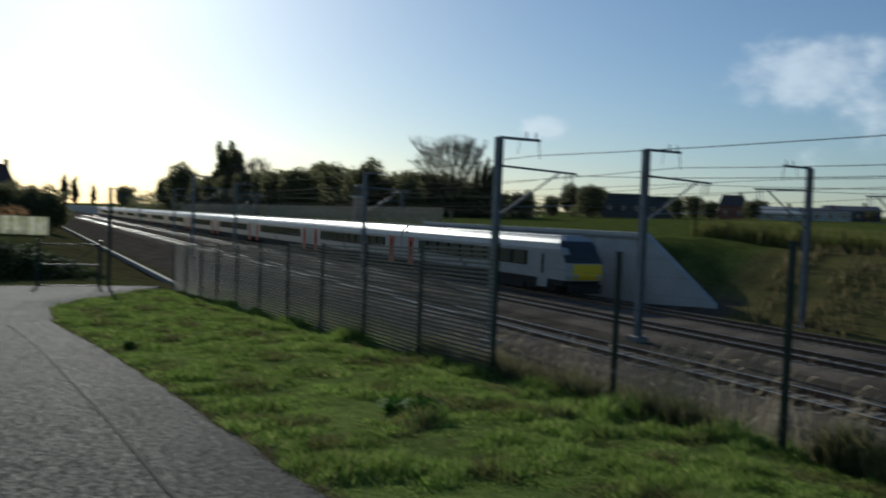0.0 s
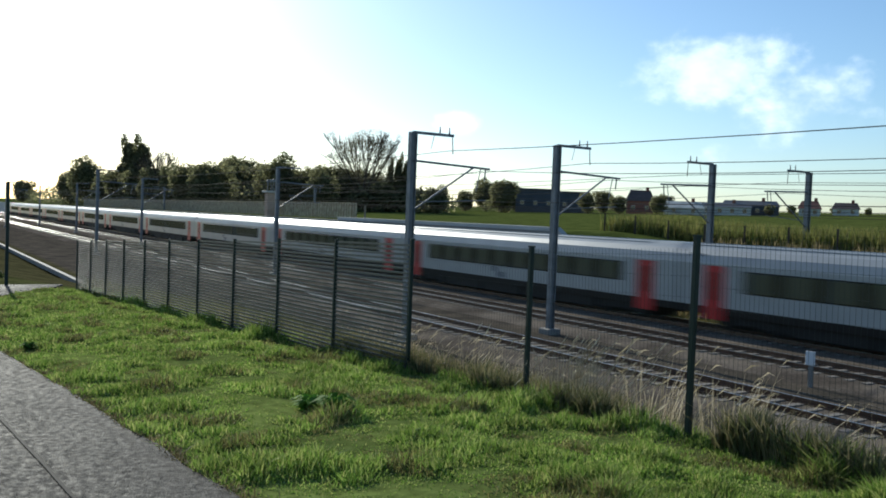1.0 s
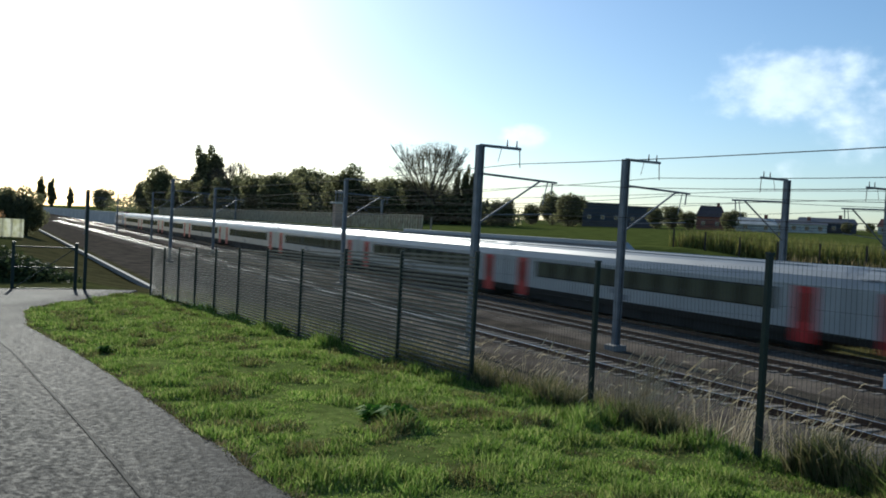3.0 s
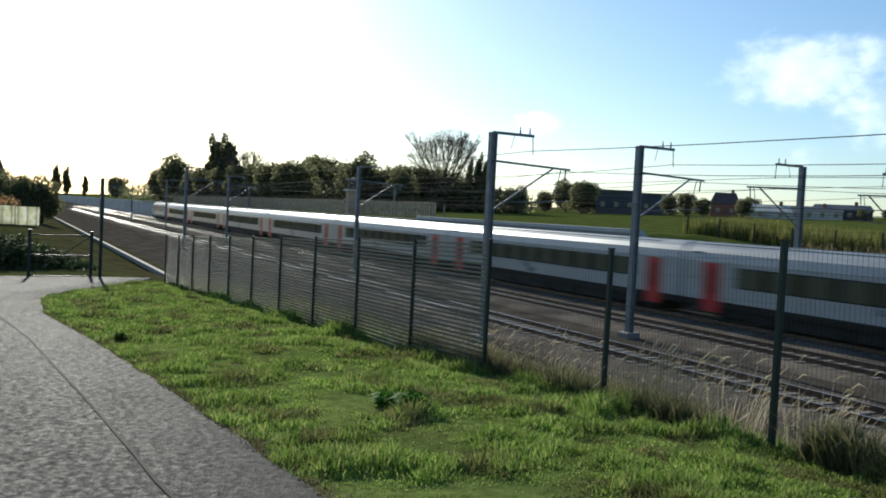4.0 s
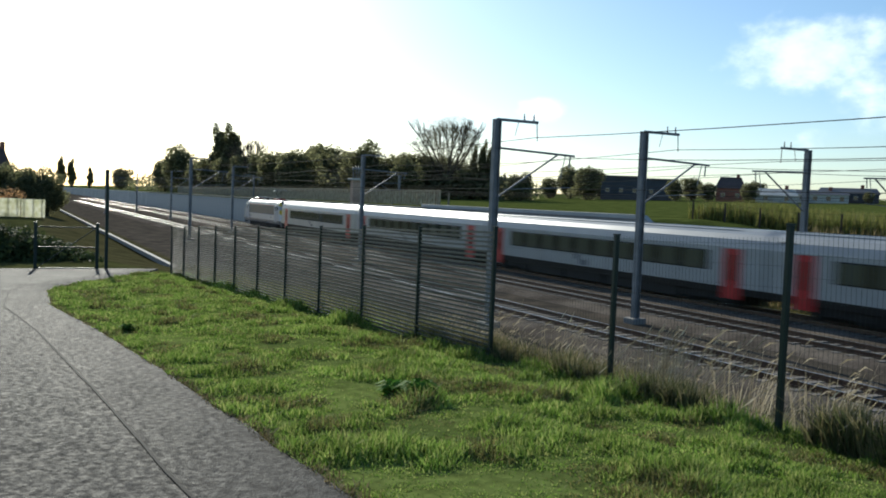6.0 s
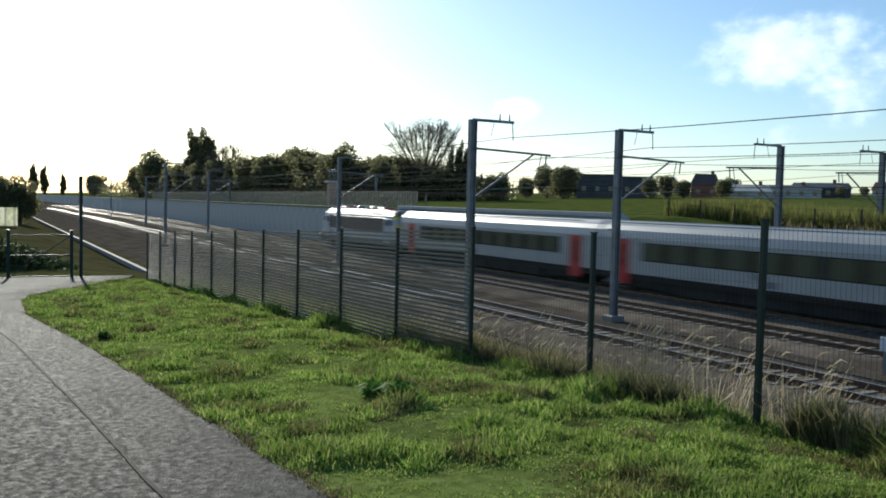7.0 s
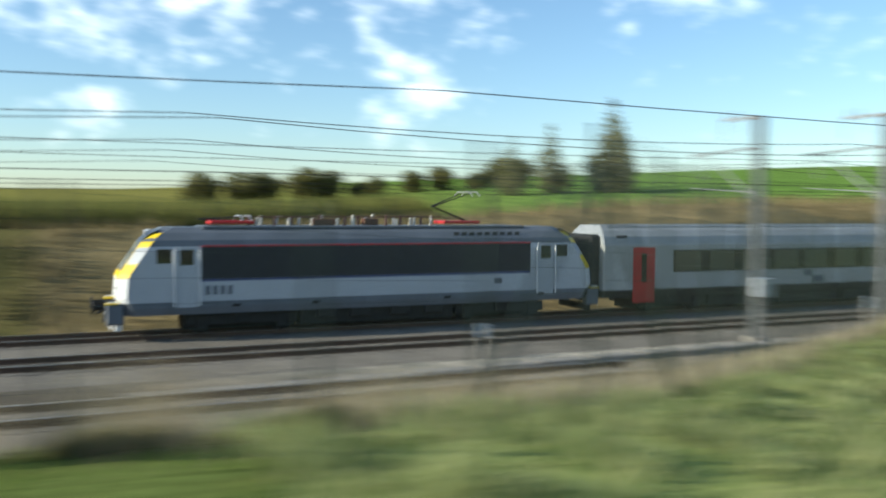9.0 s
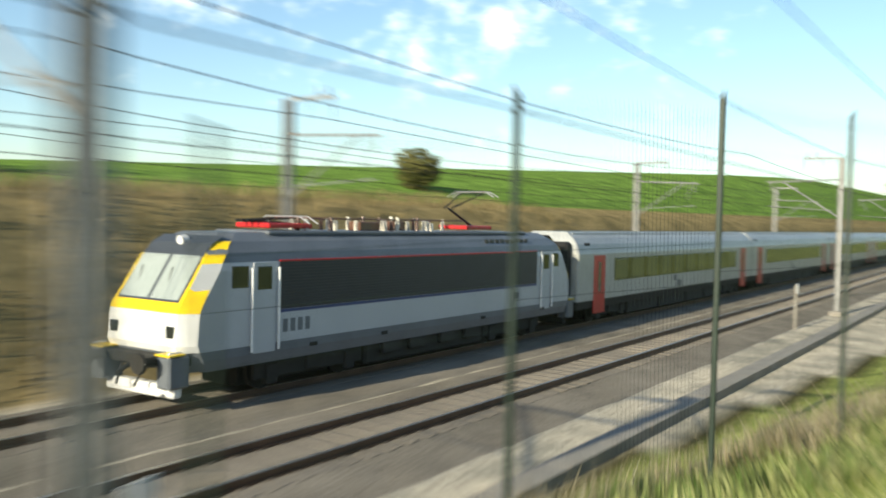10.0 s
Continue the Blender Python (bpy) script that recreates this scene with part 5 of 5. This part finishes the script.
def make_lawn():
    rng = random.Random(5)
    spots = []
    for _ in range(330000):
        if rng.random() < 0.72:
            x = -3.2 - 31 * rng.random() ** 2.1
        else:
            x = rng.uniform(-5, 46)
        c = crest(x)
        lo = lerp(x, ROAD_EDGE) - 0.03
        if x > 6:
            lo = max(lo, c - 7)
        y = rng.uniform(lo, c + 1.4)
        tuft = noise.noise((x * 1.1, y * 1.1, 3)) + 0.6 * noise.noise((x * 3.1, y * 3.1, 8))
        if tuft < -0.42 and rng.random() < 0.8:
            continue
        h = max(0.022, 0.047 + 0.14 * tuft) * rng.uniform(0.6, 1.4)
        if y > c - 0.8 and x < -3:
            h *= 1.8
        d = math.hypot(x, y)
        spots.append((x, y, ground_z(x, y) - 0.01, h, 0.0035 + 0.00045 * min(d, 25)))
    verge = [(x, y, z, h * 2.6, w * 1.5) for x, y, z, h, w in spots if x > 3]
    v, f = blades(rng, verge, 0.6)
    tagged(mesh_object("verge_grass", v, f, leaf_mat("verge_blades", (0.10, 0.17, 0.04), (0.52, 0.51, 0.25), 0.5)), "longer pale yellow-green grass on the falling verge", "grass", kind="stuff")
    lawn = [q for q in spots if q[0] <= 3]
    # weathered patches lie where the turf is thin
    thin = [q for q in lawn if noise.noise((q[0] * 0.8, q[1] * 1.3, 21)) + 0.5 * noise.noise((q[0] * 2.7, q[1] * 2.7, 2)) > 0.24 and rng.random() < 0.75]
    gone = set(thin)
    v, f = blades(rng, thin, 0.9)
    tagged(mesh_object("thin_turf", v, f, leaf_mat("thin_turf_blades", (0.08, 0.10, 0.03), (0.27, 0.24, 0.09), 0.4)), "thin olive and straw patches in the lawn", "grass", kind="stuff")
    v, f = blades(rng, [q for q in lawn if q not in gone], 0.6)
    tagged(mesh_object("lawn_grass", v, f, M_GRASSB), "short uneven sunlit green grass between lane and fence", "grass", kind="stuff")
    # ragged dry fringe along the asphalt
    fringe = []
    for _ in range(5000):
        x = -3 - 34 * rng.random() ** 1.8
        y = lerp(x, ROAD_EDGE) + 0.06 * noise.noise((x * 1.3, 5, 0)) + abs(rng.gauss(0, 0.09)) - 0.05
        fringe.append((x, y, ground_z(x, y) + 0.0, rng.uniform(0.02, 0.07), 0.006))
    v, f = blades(rng, fringe, 0.9)
    tagged(mesh_object("edge_fringe", v, f, leaf_mat("edge_straw", (0.09, 0.075, 0.035), (0.26, 0.21, 0.11), 0.3)), "dry brown grass fringe along the asphalt edge", "grass", kind="stuff")
    # rough growth on the bank
    spots = []
    for _ in range(90000):
        x = rng.uniform(-40, 42) if rng.random() < 0.6 else rng.uniform(-14, 5)
        c, t = crest(x), toe(x)
        k = rng.random() ** (2.6 if -14 < x < 5 else 1.3)
        y = c - 0.2 + (t - c) * k
        tuft = noise.noise((x * 0.6, y * 0.6, 13)) + 0.5 * noise.noise((x * 2, y * 2, 4))
        if tuft < -0.1:
            continue
        h = (0.2 + 0.45 * tuft) * rng.uniform(0.5, 1.2) * (1 - 0.4 * k)
        h *= 0.7 if x > 5 else 1.6
        if -14 < x < 5:
            h = min(h, 0.5 - 0.06 * (y - c)) * (1 - 0.45 * smooth(-5, -2, x))
        spots.append((x, y, ground_z(x, y) - 0.02, h, 0.009))
    v, f = blades(rng, spots, 0.45)
    tagged(mesh_object("bank_grass", v, f, leaf_mat("bank_growth", (0.06, 0.085, 0.025), (0.3, 0.25, 0.13), 0.4)), "tall mixed green and dry growth on the bank behind the fence", "grass", kind="stuff")
    spots = []
    for _ in range(16000):
        x = rng.uniform(2, 48)
        y = crest(x) + rng.gauss(0.5, 0.6)
        if noise.noise((x * 0.5, y * 0.4, 33)) < -0.12:
            continue
        spots.append((x, y, ground_z(x, y) - 0.03, rng.uniform(0.25, 0.7), 0.007))
    v, f = blades(rng, spots, 0.5)
    tagged(mesh_object("verge_straw", v, f, M_STRAW), "dry straw-coloured fringe along the top of the verge", "grass", kind="stuff")
    spots = []
    for _ in range(30000):
        x = rng.uniform(-47, 20)
        y = rng.uniform(42.6, 50)
        spots.append((x, y, ground_z(x, y) - 0.05, rng.uniform(0.7, 1.5), 0.035))
    v, f = blades(rng, spots, 0.25)
    tagged(mesh_object("maize_strip", v, f, M_CORN), "yellow-green standing crop along the far field edge", "crop", kind="stuff")
    spots = []
    for _ in range(16000):
        x = rng.uniform(-36, 75)
        y = rng.uniform(35.6, 42.5 + 6 * smooth(10, 40, x))
        if noise.noise((x * 0.35, y * 0.5, 1)) < -0.15:
            continue
        spots.append((x, y, ground_z(x, y) - 0.03, rng.uniform(0.2, 0.7), 0.03))
    v, f = blades(rng, spots, 0.5)
    tagged(mesh_object("cutting_grass", v, f, leaf_mat("cutting_growth", (0.14, 0.12, 0.05), (0.36, 0.28, 0.15), 0.4)), "brown and olive rough grass on the far cutting slope", "grass", kind="stuff")


def make_dry_clump(seed, n, h):
    rng = random.Random(seed)
    e = empty("dry_grass_clump", pose(0, 0, 0), "tall dry straw-coloured grass clump with seed heads", "grass clump", "dry grass by the fence")
    spots, heads = [], []
    verts, faces = [], []
    for _ in range(n):
        a, q = rng.uniform(0, 6.3), abs(rng.gauss(0, 0.34))
        x, y = math.cos(a) * q, math.sin(a) * q
        lx, ly, hh = x * 1.1 + 0.28 * h + rng.gauss(0, 0.16), y * 1.1 + rng.gauss(0, 0.08), h * rng.uniform(0.55, 1.1)
        w = 0.004
        i = len(verts)
        verts += [(x - w, y, -0.05), (x + w, y, -0.05), (x + lx * 0.35 + w, y + ly * 0.35, hh * 0.6), (x + lx * 0.35 - w, y + ly * 0.35, hh * 0.6), (x + lx * 0.75, y + ly * 0.8, hh)]
        faces += [(i, i + 1, i + 2, i + 3), (i + 3, i + 2, i + 4)]
        if rng.random() < 0.45:
            i = len(verts)
            p = Vector((x + lx * 0.75, y + ly * 0.8, hh))
            s = rng.uniform(0.12, 0.22)
            verts += [p - Vector((0.05, 0, 0.1)), p + Vector((s * 0.25, 0, 0.007)), p + Vector((s * 0.8, rng.gauss(0, 0.05), s * rng.uniform(-0.3, 0.7))), p + Vector((s * 0.3, 0, -0.009))]
            faces.append((i, i + 1, i + 2, i + 3))
    mesh_object("tuft", verts, faces, M_STRAW, e)
    return e


def make_weeds():
    rng = random.Random(9)
    src = [make_dry_clump(71 + i, 60, 1.0 + 0.15 * i) for i in range(2)]
    first = [True, True]
    for i in range(38):
        x = -15 + i * 0.76 + rng.uniform(-0.4, 0.4)
        y = crest(x) + rng.uniform(0.3, 2.2)
        s = rng.uniform(0.5, 0.95) * (1 - 0.2 * smooth(-6, 0, x))
        k = i % 2
        m = pose(x, y, ground_z(x, y), 0, 0, rng.uniform(-50, 50))
        ob = src[k] if first[k] else copy_thing(src[k], m)
        first[k] = False
        ob.matrix_basis = m @ Matrix.Diagonal((s, s, s, 1))
    thick = make_dry_clump(75, 260, 0.95)
    for i, (x, y, k) in enumerate([(-9.4, 8.1, 1.15), (-3.6, 7.9, 0.8), (-2.2, 8.1, 0.85), (0.6, 8.2, 0.8), (2.7, 8.4, 0.9), (-5.2, 8.3, 0.6)]):
        m = pose(x, y, ground_z(x, y), 0, 0, 25 * i)
        ob = thick if i == 0 else copy_thing(thick, m)
        ob.matrix_basis = m @ Matrix.Diagonal((k, k, k, 1))
    # leafy dock plants in the lawn
    d = empty("dock_plant", pose(0, 0, 0), "low broad-leaved weed in the lawn", "weed", "weeds in the lawn")
    vs, fs = [], []
    for k in range(110):
        a = k * 2.4
        l, up = rng.uniform(0.1, 0.36), rng.uniform(0.05, 0.25)
        c, s = math.cos(a), math.sin(a)
        i = len(vs)
        vs += [(0, 0, 0), (c * l * 0.5 - s * 0.05, s * l * 0.5 + c * 0.05, up), (c * l, s * l, up * 0.7), (c * l * 0.5 + s * 0.05, s * l * 0.5 - c * 0.05, up)]
        fs.append((i, i + 1, i + 2, i + 3))
    mesh_object("leaves", vs, fs, leaf_mat("dock_leaf", (0.09, 0.19, 0.03), (0.2, 0.34, 0.05), 0.55), d)
    for i, (x, y, s) in enumerate([(-7.9, 3.75, 0.8), (-14.9, 1.75, 0.5), (-8.25, 3.6, 0.6)]):
        m = pose(x, y, ground_z(x, y), 0, 0, 40 * i)
        ob = d if i == 0 else copy_thing(d, m)
        ob.matrix_basis = m @ Matrix.Diagonal((s, s, s, 1))


def make_marker(x, y, h, label):
    e = empty("marker_post", pose(x, y, BED_Z + 0.1), label, "post", "trackside marker posts")
    bm = bmesh.new()
    box(bm, -0.07, 0.07, -0.06, 0.06, -0.3, h, 0.015)
    part("post", bm, M_TROUGH, e)
    bm = bmesh.new()
    box(bm, -0.17, 0.17, -0.075, -0.045, h - 0.4, h + 0.05, 0.01)
    part("plate", bm, M_WHITE, e)


make_trees()
make_houses()
make_far_fences()
make_lawn()
make_weeds()
for _x, _y, _h in ((-17.0, 24.6, 1.0), (31.0, 24.8, 1.3), (66.0, 24.8, 1.9), (14.0, 24.8, 1.0)):
    make_marker(_x, _y, _h, "short pale concrete trackside marker post with a white plate")


motions()
